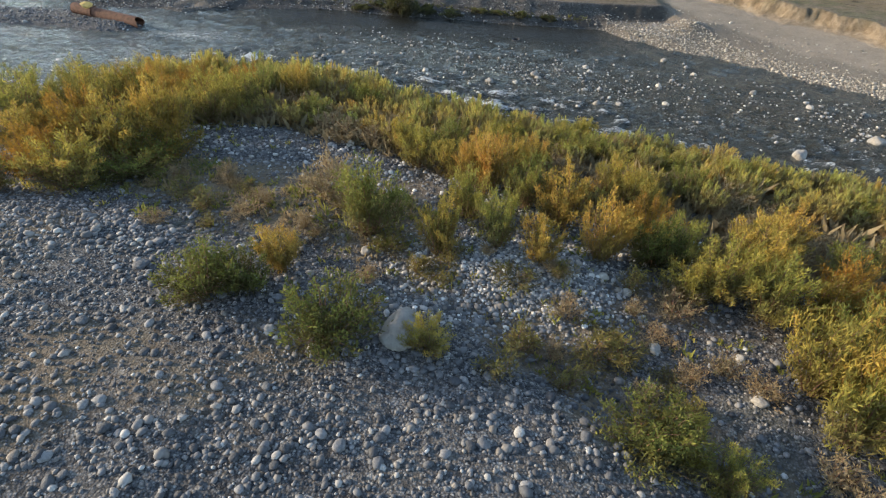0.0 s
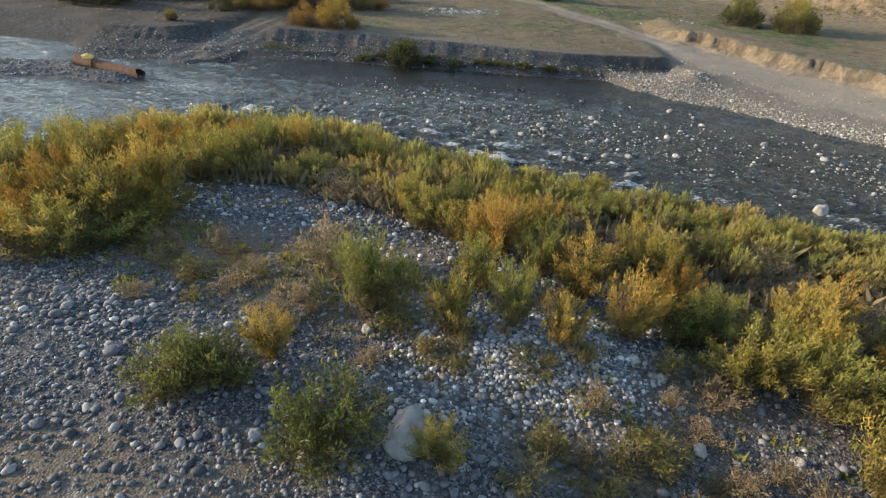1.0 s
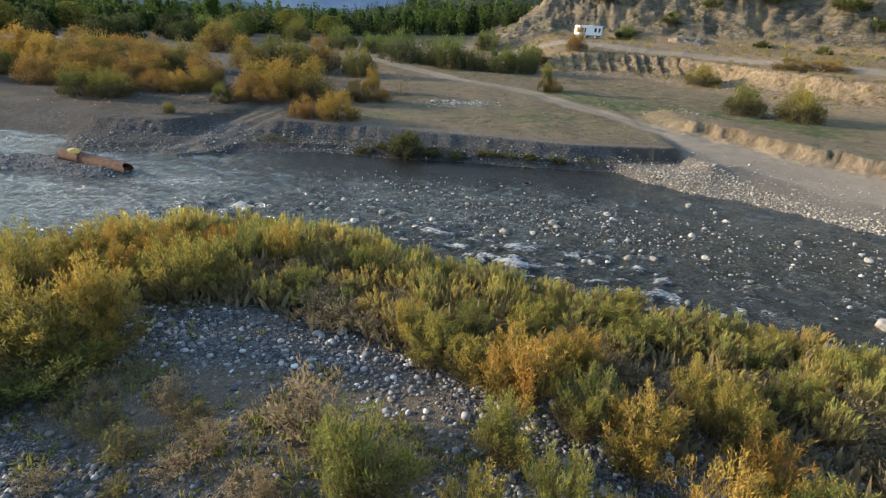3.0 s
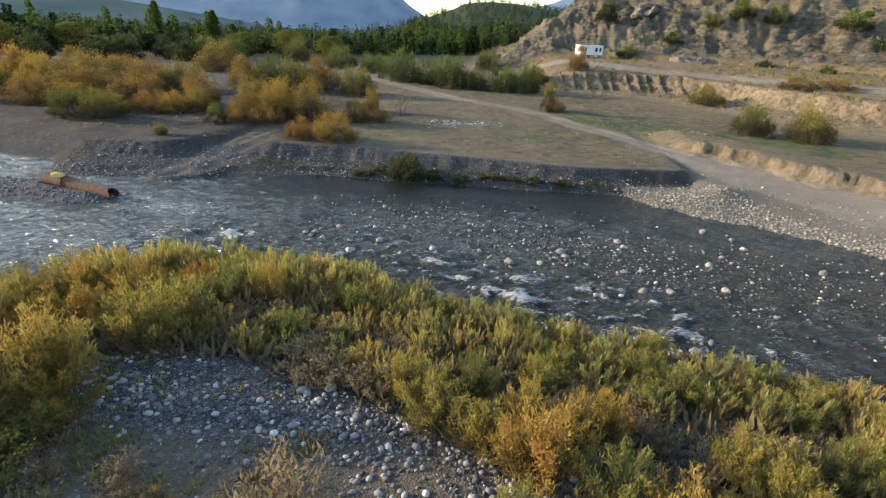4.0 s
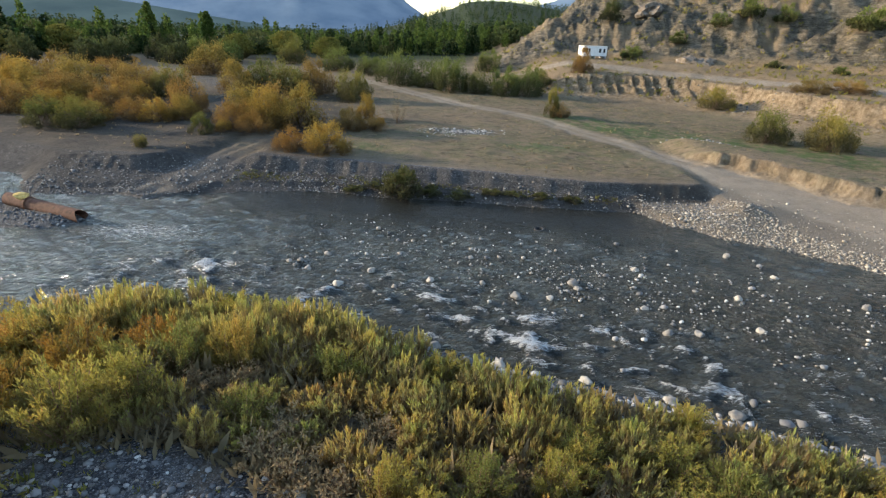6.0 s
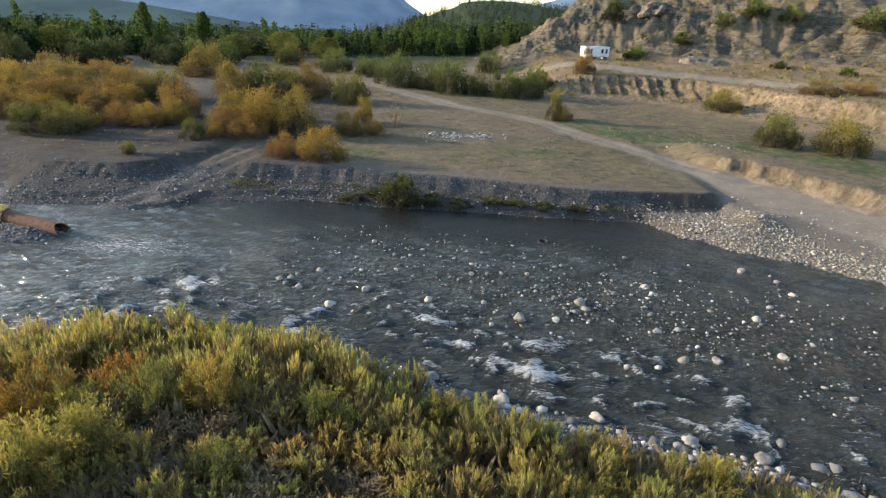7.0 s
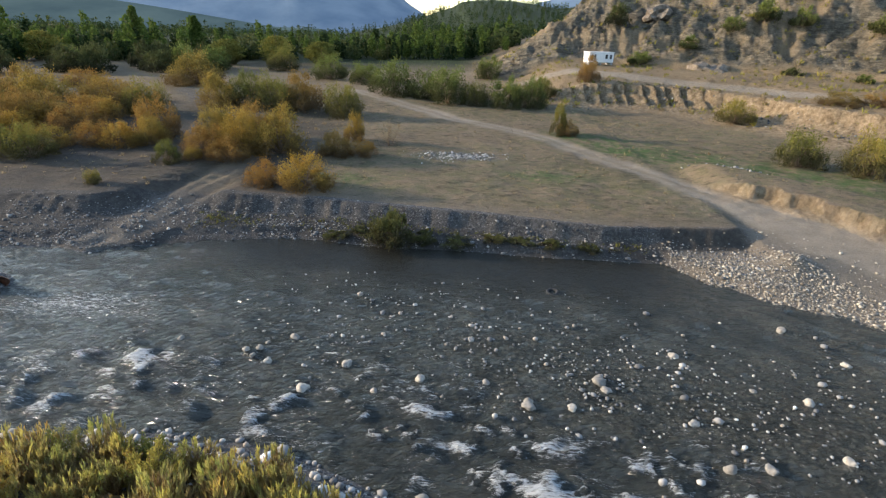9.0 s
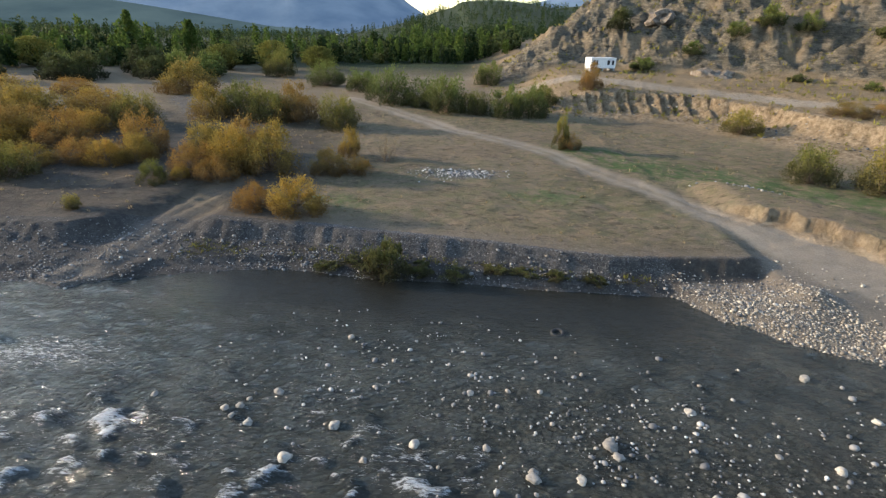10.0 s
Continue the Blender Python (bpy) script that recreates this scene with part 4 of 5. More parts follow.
# bushes at the right
for key, x, y, h, w in (("olive", 7.79, 10.68, 2.3, 1.9), ("yellow", 9.04, 11.26, 2.2, 1.6), ("yellow", 8.61, 7.41, 2.8, 1.9), ("yellow", 9.33, 6.73, 3.0, 2.0), ("olive", 10.20, 8.08, 2.6, 2.0), ("green", 4.2, 5.75, 1.4, 2.0), ("olive", 5.0, 5.9, 1.2, 1.6), ("olive", 5.8, 5.1, 1.3, 1.2), ("rust", 10.97, 10.20, 2.2, 1.9), ("yellow", 11.83, 8.66, 2.5, 2.0),
                        ("sprig", 1.64, 7.21, 0.9, 0.8), ("sprig", 2.26, 8.56, 1.0, 0.9), ("sprig", 3.08, 7.31, 0.9, 0.7), ("sprig", 5.39, 10.58, 1.0, 0.7), ("dry", 6.35, 9.81, 0.9, 1.4), ("olive", 7.21, 12.12, 2.0, 1.7)):
    plant(key, x, y, h, w)
for key, x, y, h, w in (("olive", 8.66, 9.81, 2.2, 1.8), ("rust", 9.91, 9.43, 2.2, 1.8), ("yellow", 10.77, 7.89, 2.5, 2.0), ("olive", 8.56, 6.06, 2.4, 1.9), ("yellow", 10.00, 5.39, 2.8, 2.1), ("olive", 6.93, 10.49, 1.5, 1.5), ("yellow", 9.62, 12.12, 2.2, 1.8), ("rust", 6.73, 13.28, 2.0, 1.8), ("olive", 11.54, 6.35, 2.6, 2.2)):
    plant(key, x, y, h, w)
weeds = np.random.default_rng(77)
for i in range(46):
    x = weeds.uniform(-9, 8)
    y = 13.2 - 0.36 * (x + 7.5) - 0.35 * max(x, 0) + weeds.uniform(-0.7, 3.2)
    plant("dry" if i % 3 else "sprig", x, y, weeds.uniform(0.35, 0.8), weeds.uniform(0.5, 1.1))
# the belt of reeds and shoots along the water
n = 0
for gx in np.arange(-13.5, 24, 0.95):
    top = float(near_shore(gx)) - 2.2 - 1.2 * float(smooth(-3, 3, gx))
    bottom = float(np.interp(gx, [-14, -9, -6, -2, 1, 4, 7, 13, 24], [20.8, 20.6, 20.7, 19.2, 17.4, 16.0, 13.6, 10.0, 3.0]))
    for gy in np.arange(top, bottom, -1.05):
        x, y = gx + rng.uniform(-0.45, 0.45), gy + rng.uniform(-0.45, 0.3)
        deep = (top - gy) / (top - bottom)
        pick = rng.uniform()
        if (gx > 16 and gy < 12) or ((x - 7.9) / 2.1) ** 2 + ((y - 14.0) / 0.8) ** 2 < 1:
            continue
        if deep < 0.45:
            key, h, w = ("reed", rng.uniform(1.0, 1.7), rng.uniform(0.95, 1.4)) if pick < 0.85 else ("olive", rng.uniform(1.2, 1.7), 1.6)
        else:
            key, h, w = ("dry", rng.uniform(0.6, 1.0), 1.3) if gx > 0 and pick < 0.5 else ("reed", rng.uniform(0.7, 1.3), 1.1) if pick < 0.6 else ("dry", rng.uniform(0.8, 1.2), 1.5) if pick < 0.8 else ("olive", rng.uniform(1.4, 2.1), 1.4) if pick < 0.91 else ("yellow", rng.uniform(1.4, 2.1), 1.3)
        if gx > 0 and deep > 0.5 and rng.uniform() < 0.25:
            continue
        if gx < -3 and deep < 0.6:
            h *= 1.15
        if gx > 2 and deep < 0.5:
            h *= 0.88
        plant(key, x, y, h, w)

# ---- bushes across the river ----
def clump_meshes(seed, height, width, clumps, count, leaf):
    """A wide shrub: limbs from one root, each ending in a rounded tuft of small leaves."""
    r = np.random.default_rng(seed)
    wood, pts, ways = [], [], []
    for i in range(clumps):
        a, rad = r.uniform(0, 6.283), math.sqrt(r.uniform(0, 1))
        z = height * (0.06 + 0.76 * r.uniform(0, 1) ** 1.1 * (1 - 0.8 * rad ** 2.4))
        centre = np.array([math.cos(a) * rad * width * 0.42, math.sin(a) * rad * width * 0.42, z])
        size = np.array([0.115 * width, 0.115 * width, 0.17 * height]) * r.uniform(0.5, 1.3)
        mid = centre * np.array([0.55, 0.55, 0.6]) + r.normal(0, 0.05 * height, 3)
        wood.append(tube([np.array([0, 0, 0]) + 0.05 * centre, mid, centre], 0.035, 0.012, 3))
        k = int(count / clumps * r.uniform(0.6, 1.4))
        n = r.normal(0, 1, (k, 3))
        n /= np.linalg.norm(n, axis=1, keepdims=True)
        p = centre + n * size * r.uniform(0.35, 1.08, k)[:, None]
        lift = r.uniform(0, 1, k) < 0.16
        p[lift] += np.abs(r.normal(0, 0.09, (int(lift.sum()), 1))) * np.array([0.4, 0.2, 1.0]) * height
        pts.append(p)
        ways.append(n * 0.7 + np.array([0, 0, 0.75]) + r.normal(0, 0.4, (k, 3)))
    p, w = np.concatenate(pts), np.concatenate(ways)
    p[:, 2] = np.maximum(p[:, 2], 0.04)
    return joined(wood), leaves(p, w, leaf[0], leaf[1], r)


def wide_kind(key, variants, name, label, mat, height, width, clumps=54, count=9000, leaf=(0.15, 0.042)):
    KINDS[key] = []
    for i in range(variants):
        wood, green = clump_meshes(900 + 31 * len(KINDS) + i, height, width, clumps, count, leaf)
        root = tagged(new(name), label, "shrub", FAR)
        part("brushwood", mesh_from("brushwood", *wood, M_BARK, flat=False), root, kind="stuff")
        part("foliage", mesh_from("foliage", *green, mat), root)
        KINDS[key].append((root, height, width))
    USED[key] = 0


FAR = "bushes across the river"
wide_kind("far_yellow", 4, "autumn_bush", "wide bush with yellow and rusty autumn leaves", M_FAR_GOLD, 4.0, 5.5)
wide_kind("far_rust", 3, "autumn_bush", "wide rusty brown bush on the terrace", M_FAR_RUST, 4.0, 6.0)
wide_kind("far_olive", 4, "green_bush", "wide olive-green bush across the river", M_FAR_OLIVE, 4.0, 6.0)
wide_kind("far_green", 4, "green_bush", "dense green bush across the river", M_FAR_GREEN, 4.0, 6.0)
wide_kind("edge_olive", 3, "green_bush", "wide olive-green bush before the far wood", M_THICKET, 4.0, 6.0, 34, 3200, (0.3, 0.09))
wide_kind("edge_green", 3, "green_bush", "wide green bush before the far wood", M_FAR_GREEN, 4.0, 6.0, 34, 3200, (0.3, 0.09))
wide_kind("shore_scrub", 3, "green_bush", "low dull green scrub at the foot of the cut bank", M_SCRUB, 1.6, 2.6, 30, 4200, (0.13, 0.03))
kind("bare", 1, "sapling", "thin almost bare sapling on the terrace", M_DRY, "", 3.2, 3.0, stems=18, count=500, leaf=(0.14, 0.03), feather=0.2, stem=M_BARK)
plant("bare", -4.9, 69.2, 3.4, 3.2)
for key, x, y, h, w in (("far_yellow", -9.6, 54.3, 3.2, 4.4), ("far_rust", -12.6, 54.9, 2.3, 3.4), ("far_yellow", -14.2, 64.4, 5.0, 5.4), ("far_yellow", -17.4, 64.2, 4.8, 4.6), ("far_rust", -20.2, 63.0, 3.2, 4.4), ("far_rust", -17.8, 61.6, 2.4, 4.0),
                        ("far_yellow", -21.2, 68.6, 4.6, 5.0), ("far_rust", -17.8, 69.8, 4.4, 5.4), ("far_rust", -9.4, 64.4, 2.6, 3.6), ("far_rust", -6.9, 64.6, 2.0, 3.0), ("far_yellow", -8.4, 70.4, 3.4, 2.4), ("far_olive", -12.0, 84.6, 5.2, 6.0), ("far_rust", -17.4, 87.4, 5.6, 7.0), ("far_olive", -21.2, 87.0, 5.4, 7.0),
                        ("far_olive", -25.2, 89.5, 5.2, 7.0), ("far_yellow", -28.6, 88.0, 5.2, 6.0), ("far_yellow", -40.6, 110.0, 6.6, 10.5), ("far_olive", -22.3, 60.2, 2.2, 2.6), ("far_yellow", -20.6, 61.2, 1.6, 1.8), ("far_olive", -24.6, 53.9, 1.3, 1.4)):
    plant(key, x, y, h, w)
for key, x, y, h, w in (("far_yellow", -34.6, 64.4, 2.6, 4.2), ("far_rust", -31.4, 65.6, 2.6, 4.0), ("far_yellow", -28.6, 65.2, 2.8, 3.8), ("far_yellow", -26.4, 66.2, 3.2, 3.6), ("far_rust", -27.4, 69.4, 5.0, 5.0), ("far_rust", -36.0, 71.4, 4.2, 6.0), ("far_rust", -41.6, 73.4, 4.4, 7.0), ("far_yellow", -46.6, 82.2, 5.6, 8.0), ("far_rust", -40.0, 83.0, 5.2, 7.5),
                        ("far_olive", -34.8, 82.5, 5.0, 6.0), ("far_rust", -52.0, 86.0, 5.4, 8.0), ("far_yellow", -57.0, 82.0, 6.0, 8.0), ("far_olive", -33.6, 60.6, 3.4, 4.6), ("far_olive", -36.8, 61.0, 3.2, 4.4), ("far_rust", -45.5, 68.0, 3.6, 6.0), ("far_yellow", -47.5, 74.5, 4.6, 6.0), ("far_yellow", -51.5, 78.5, 5.2, 6.5)):
    plant(key, x, y, h, w)
for key, x, y, h, w in (("far_olive", 34.2, 66.5, 3.4, 4.4), ("far_olive", 38.4, 63.6, 3.6, 5.0), ("far_olive", 38.6, 87.3, 2.7, 5.2), ("shore_scrub", -2.9, 48.2, 2.0, 3.0), ("far_olive", 13.3, 76.9, 3.2, 1.9), ("far_rust", 14.3, 76.8, 1.6, 2.6), ("far_rust", 23.6, 104.8, 3.6, 3.6), ("far_rust", 49.5, 84.5, 1.4, 5.5), ("far_rust", 53.5, 82.5, 1.5, 5.0)):
    plant(key, x, y, h * 1.35, w * 1.08)
for key, x, y, h, w in (("far_green", -7.6, 105, 4.6, 8), ("far_green", -2.0, 103, 4.0, 6), ("far_green", 1.2, 98.8, 5.2, 6.5), ("far_olive", 5.5, 98.8, 3.2, 5), ("far_green", 9.6, 96.8, 4.0, 6), ("far_green", 13.6, 97.5, 3.8, 5), ("far_green", -21.2, 125, 4.2, 7.4), ("far_green", -13.8, 118.5, 3.6, 6.5), ("far_green", 10.0, 128, 4.2, 6), ("far_olive", -33.9, 140, 5.2, 7), ("far_olive", 16, 103.5, 2.8, 5)):
    plant(key, x, y, h * 1.35, w * 1.08)
thicket = np.random.default_rng(23)
for i in range(34):
    x, y = thicket.uniform(-62, -22), thicket.uniform(64, 104)
    if away(np.array([x]), np.array([y]), side_track)[0][0] > 6.5 and x < -32 - 0.3 * (y - 64):
        plant(("far_yellow", "far_rust", "far_olive")[i % 3], x, y, thicket.uniform(2.6, 4.6), thicket.uniform(4.5, 8))
for i in range(30):
    x = thicket.uniform(-125, -44)
    y = float(np.interp(x, [-125, -90, -44], [96, 112, 140])) + thicket.uniform(-9, 12)
    plant(("edge_green", "edge_olive", "edge_olive")[i % 3], x, y, thicket.uniform(4.0, 6.5), thicket.uniform(6, 9))
for x in (-6.5, -4.6, -0.9, 1.2, 3.6, 5.4, 7.1, 9.4):
    plant("shore_scrub", x, float(far_shore(x)) + thicket.uniform(0.4, 1.2), thicket.uniform(0.4, 0.75), thicket.uniform(1.2, 2.6))
hill_rng = np.random.default_rng(31)
for x, y, h, w in ((36, 135, 4.5, 5.5), (38, 124, 2.8, 5), (47, 124.5, 2.6, 5), (55, 125, 3.2, 5), (60, 124, 4.2, 5), (66, 122, 3.6, 5), (75, 113, 4.5, 7), (80, 108, 4.6, 7), (58, 139, 4.5, 6), (70, 133, 5, 7), (48, 146, 4, 6), (60, 112, 1.6, 3.6), (66, 103, 1.6, 3)):
    plant("edge_green" if hill_rng.uniform() < 0.8 else "edge_olive", x, y, h, w)


# ---- trees and far woods ----
def crown_points(r, n, profile, height, low):
    t = low + (1 - low) * r.beta(1.1, 1.25, n)
    a = r.uniform(0, 6.283, n)
    lump = 1 + 0.28 * np.sin(a * 3 + t * 19 + r.uniform(0, 6)) + 0.18 * np.sin(a * 5 - t * 31)
    rad = profile(t) * lump * np.sqrt(r.uniform(0.25, 1, n))
    return np.stack([rad * np.cos(a), rad * np.sin(a), t * height], -1), np.stack([np.cos(a), np.sin(a), np.full(n, 0.35)], -1)


def tree_parts(seed, height, profile, low, n, leaf, up, broad=0.3):
    r = np.random.default_rng(seed)
    p, w = crown_points(r, n, profile, height, low)
    w = w * (1 - up) + np.array([0, 0, 1]) * up + r.normal(0, 0.35, w.shape)
    z = np.linspace(0, 1, 6)[:, None]
    trunk = [tube(z * np.array([0, 0, height * 0.9]) + 0.01 * height * np.sin(z * 5) * np.array([1, 0.6, 0]), height * 0.018, height * 0.004, 6)]
    for i in range(7):
        a, s = r.uniform(0, 6.283), r.uniform(max(low, 0.15), 0.75)
        tip = np.array([math.cos(a), math.sin(a), 0.8]) * profile(np.array([s]))[0] * 0.8
        start = np.array([0, 0, s * height * 0.9])
        trunk.append(tube(start + np.linspace(0, 1, 3)[:, None] * tip, height * 0.006, 0.01, 4))
    return joined(trunk), leaves(p, w, leaf, leaf * broad, r)


POPLAR = lambda t: 1.35 * np.sin(np.clip(t, 0, 1) ** 0.7 * 3.1) ** 0.6 + 0.12
PINE = lambda t: 2.6 * (1.03 - t) ** 0.8 * (0.75 + 0.25 * np.cos(t * 40))
ROUND = lambda t: 3.4 * np.sqrt(np.clip(1 - (2 * t - 1.02) ** 2, 0.02, 1))


def tree(name, label, seed, height, profile, low, n, leaf, up, mat, x, y, group="", z=None):
    wood, crown = tree_parts(seed, height, profile, low, n, leaf, up)
    root = tagged(new(name), label, "tree", group)
    part("trunk", mesh_from("trunk", *wood, M_BARK, flat=False), root)
    part("crown", mesh_from("crown", *crown, mat), root)
    root.matrix_world = pose(x, y, (ground_z(x, y) if z is None else z) - 0.1, 0, 0, seed * 37)
    return root


for i, (x, y, h) in enumerate(((-76, 160, 11.8), (-60.2, 158, 10.2))):
    tree("poplar", "tall slender green poplar at the wood's edge", 300 + i, h, POPLAR, 0.04, 5200, 0.42, 0.6, M_POPLAR, x, y, "poplars")
for i, (x, y, h) in enumerate(((-39, 152, 6.6), (-50, 150, 5.6), (-86, 140, 6.0), (-30, 160, 5.4), (-96, 130, 6.2))):
    tree("round_tree", "round pale green tree before the dark wood", 320 + i, h, ROUND, 0.05, 5000, 0.42, 0.3, M_FAR_OLIVE, x, y, "round trees")


def wood_stuff(name, label, count, seed, area, mats, leafage):
    """A far wood: many trees of a few shapes, joined by the kind of their leaves."""
    r = np.random.default_rng(seed)
    stock = []
    for i, (profile, low, h, up, leaf) in enumerate(((PINE, 0.08, 9, 0.1, 1.2), (ROUND, 0.05, 7, 0.3, 1.2), (POPLAR, 0.08, 11, 0.6, 1.0), (ROUND, 0.06, 6.5, 0.3, 1.2))):
        stock.append(tree_parts(seed + i, h, profile, low, leafage, leaf, up, 0.42))
    x, y = area(r, count)
    z = land(x, y)[0]
    for i, mat in enumerate(mats):
        pieces, trunks = [], []
        for j in range(count):
            if (j * 7 + j // 3) % len(mats) != i:
                continue
            wood, crown = stock[i if len(mats) == 4 else 0]
            s, a = r.uniform(0.36, 0.62) * (1.45 if r.uniform() < 0.16 else 1.0), r.uniform(0, 6.283)
            spin = np.array([[math.cos(a), -math.sin(a), 0], [math.sin(a), math.cos(a), 0], [0, 0, 1]]) * s
            at = np.array([x[j], y[j], z[j] - 0.2])
            pieces.append((crown[0] @ spin.T + at, crown[1]))
        if pieces:
            tagged(new(name, mesh_from(name, *joined(pieces), mat)), label, "wood", kind="stuff")


def plain_area(r, n):
    x = r.uniform(-190, 24, n)
    near = np.interp(x, [-190, -110, -60, -20, 4, 24], [100, 118, 158, 178, 176, 182])
    return x, near + 95 * r.beta(0.8, 1.6, n)


def back_area(r, n):
    y = 240 + 480 * r.beta(0.9, 1.3, n)
    return np.where(r.uniform(0, 1, n) < 0.55, r.uniform(-0.06, 0.34, n), r.uniform(-0.85, 0.0, n)) * y, y


wood_stuff("far_wood", "dark mixed wood of pines and poplars on the valley floor", 860, 400, plain_area, (M_PINE, M_WOOD, M_POPLAR, M_THICKET), 210)
wood_stuff("hill_wood", "dark pine wood covering the far hills", 2600, 440, back_area, (M_PINE, M_WOOD), 60)


# low dry tufts and scrub on the terrace and the slopes
def tuft_stuff(name, label, mat, count, seed, where, size, parent=None):
    r = np.random.default_rng(seed)
    x, y = where(r, count)
    z = land(x, y)[0]
    n = 9
    p = np.repeat(np.stack([x, y, z - 0.02], -1), n, 0)
    s_ = np.repeat(size * r.lognormal(0, 0.35, len(x)), n)
    p = p + r.normal(0, 1, p.shape) * s_[:, None] * np.array([0.35, 0.35, 0.0])
    w = r.normal(0, 0.5, p.shape) + np.array([0, 0, 0.9])
    v, f = leaves(p, w, 1.0, 0.12, r)
    v = v.reshape(-1, 4, 3)
    v = (v - v[:, :1]) * s_[:, None, None] + v[:, :1]
    ob = new(name, mesh_from(name, v.reshape(-1, 3), f, mat))
    ob.parent = ground
    return tagged(ob, label, kind="stuff")


def on_terrace(r, n):
    x, y = r.uniform(-40, 40, n), r.uniform(50, 100, n)
    k = (y > cliff_top(x) + 0.4) & (away(x, y, track_line)[0] > 1.8) & (away(x, y, ramp_line)[0] > 2.2) & (fbm(x * 0.12, y * 0.12, 4, 71) + r.normal(0, 0.25, n) > 0)
    return x[k], y[k]


def on_slopes(r, n):
    x, y = r.uniform(8, 95, n), r.uniform(70, 165, n)
    cd = away(x, y, cut_edge)
    k = (cd[0] * cd[1] > -6) & (away(x, y, upper_road)[0] > 2.4) & (fbm(x * 0.1, y * 0.1, 4, 72) + r.normal(0, 0.3, n) > 0)
    return x[k], y[k]


def on_near_bank(r, n):
    x, y = r.uniform(-14, 14, n), r.uniform(5, 25, n)
    edge = 12.6 - 0.36 * (x + 7.5) - 0.5 * np.clip(x, 0, 99)
    k = (y > edge) & (fbm(x * 0.3, y * 0.3, 4, 73) + r.normal(0, 0.2, n) > 0.1)
    return x[k], y[k]


tuft_stuff("dry_grass", "thin dry grass tufts on the terrace", M_DRY, 3600, 610, on_terrace, 0.13)
tuft_stuff("scrub", "low dry scrub on the rocky slope", M_FAR_OLIVE, 4200, 620, on_slopes, 0.42)
tuft_stuff("straw_grass", "straw-coloured grass on the slope", M_DRY, 5000, 630, on_slopes, 0.28)
def in_belt(r, n):
    x, y = r.uniform(-14, 22, n), r.uniform(5, 29, n)
    top = near_shore(x) - 1.6
    low = np.interp(x, [-14, -9, -6, -2, 1, 4, 7, 13, 24], [20.4, 20.2, 20.3, 18.8, 17.0, 15.6, 13.2, 9.6, 3.0])
    k = (y < top) & (y > low)
    return x[k], y[k]


def on_silt(r, n):
    x, y = r.uniform(-11, 2, n), r.uniform(10.5, 18, n)
    k = silt_band(x, y) * smooth(-0.25, 0.35, fbm(x * 0.5, y * 0.5, 3, 74)) > r.uniform(0.1, 0.9, n)
    return x[k], y[k]


def on_ledge(r, n):
    x, y = r.uniform(-16, 13, n), r.uniform(46, 53, n)
    u = (y - far_shore(x)) / np.maximum(cliff_top(x) - far_shore(x), 0.5)
    k = (u > 0.22) & (u < 0.62) & (fbm(x * 0.3, y * 0.6, 3, 76) + r.normal(0, 0.25, n) > -0.1)
    return x[k], y[k]


tuft_stuff("brush", "dry brown undergrowth between the reeds", M_DRY, 12000, 650, in_belt, 0.34)
tuft_stuff("silt_weeds", "short dry weeds on the bare silt", M_DRY, 3000, 660, on_silt, 0.12)
tuft_stuff("silt_grass", "short green weeds on the bare silt", M_GREEN, 2200, 665, on_silt, 0.12)
tuft_stuff("ledge_weeds", "dull green weeds on the ledge of the cut bank", M_GREEN, 3600, 670, on_ledge, 0.13)
tuft_stuff("weeds", "low weeds between the stones of the near bank", M_OLIVE, 5000, 640, on_near_bank, 0.14)


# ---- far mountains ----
# distance haze painted in: a bluish colour and some emission of the rock itself
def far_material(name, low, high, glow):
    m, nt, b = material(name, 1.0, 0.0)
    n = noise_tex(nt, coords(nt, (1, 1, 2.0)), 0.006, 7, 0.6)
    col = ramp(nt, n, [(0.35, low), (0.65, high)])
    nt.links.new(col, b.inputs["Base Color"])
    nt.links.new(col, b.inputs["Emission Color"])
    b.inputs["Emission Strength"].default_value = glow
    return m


def range_of_hills(name, label, y0, deep, skyline, mat, seed, step=30.0):
    """A mountain whose crest follows the given skyline (x, height) and falls off to both sides."""
    crest = line(skyline)
    gx = np.arange(skyline[0][0], skyline[-1][0] + step, step)
    gy = np.linspace(-1, 1, 25)

    def height(x, y):
        u = (y - y0) / deep
        n = fbm(x * 0.004, y * 0.004, 5, seed)
        top = crest(x) * (1 + 0.03 * fbm(x * 0.012, y * 0 + 1, 4, seed + 5))
        return top * (1 - np.abs(u) ** 1.3) * (1 + 0.35 * n * np.abs(u)) - 40 * np.abs(u), {}
    me = grid_mesh(name, gx, y0 + gy * deep, height, mat)
    return tagged(new(name, me), label, "mountain", kind="structure")


range_of_hills("backdrop", "hazy blue mountain ridge behind the valley", 3000, 700, [(-3600, 260), (-1700, 190), (-1050, 330), (-600, 420), (-240, 165), (-170, 108), (-60, 45), (60, 20), (300, 80), (420, 112), (560, 150), (700, 210), (1200, 420), (2600, 500)], far_material("haze_blue_mountain", (0.075, 0.115, 0.17), (0.11, 0.155, 0.21), 0.22), 501)
range_of_hills("backdrop", "dark wooded ridge in haze", 1500, 350, [(-2400, 90), (-1200, 60), (-900, 48), (-760, 33), (-560, 8), (-430, -8), (-300, -10)], far_material("haze_dim_ridge", (0.035, 0.055, 0.06), (0.055, 0.08, 0.08), 0.3), 511, 20.0)


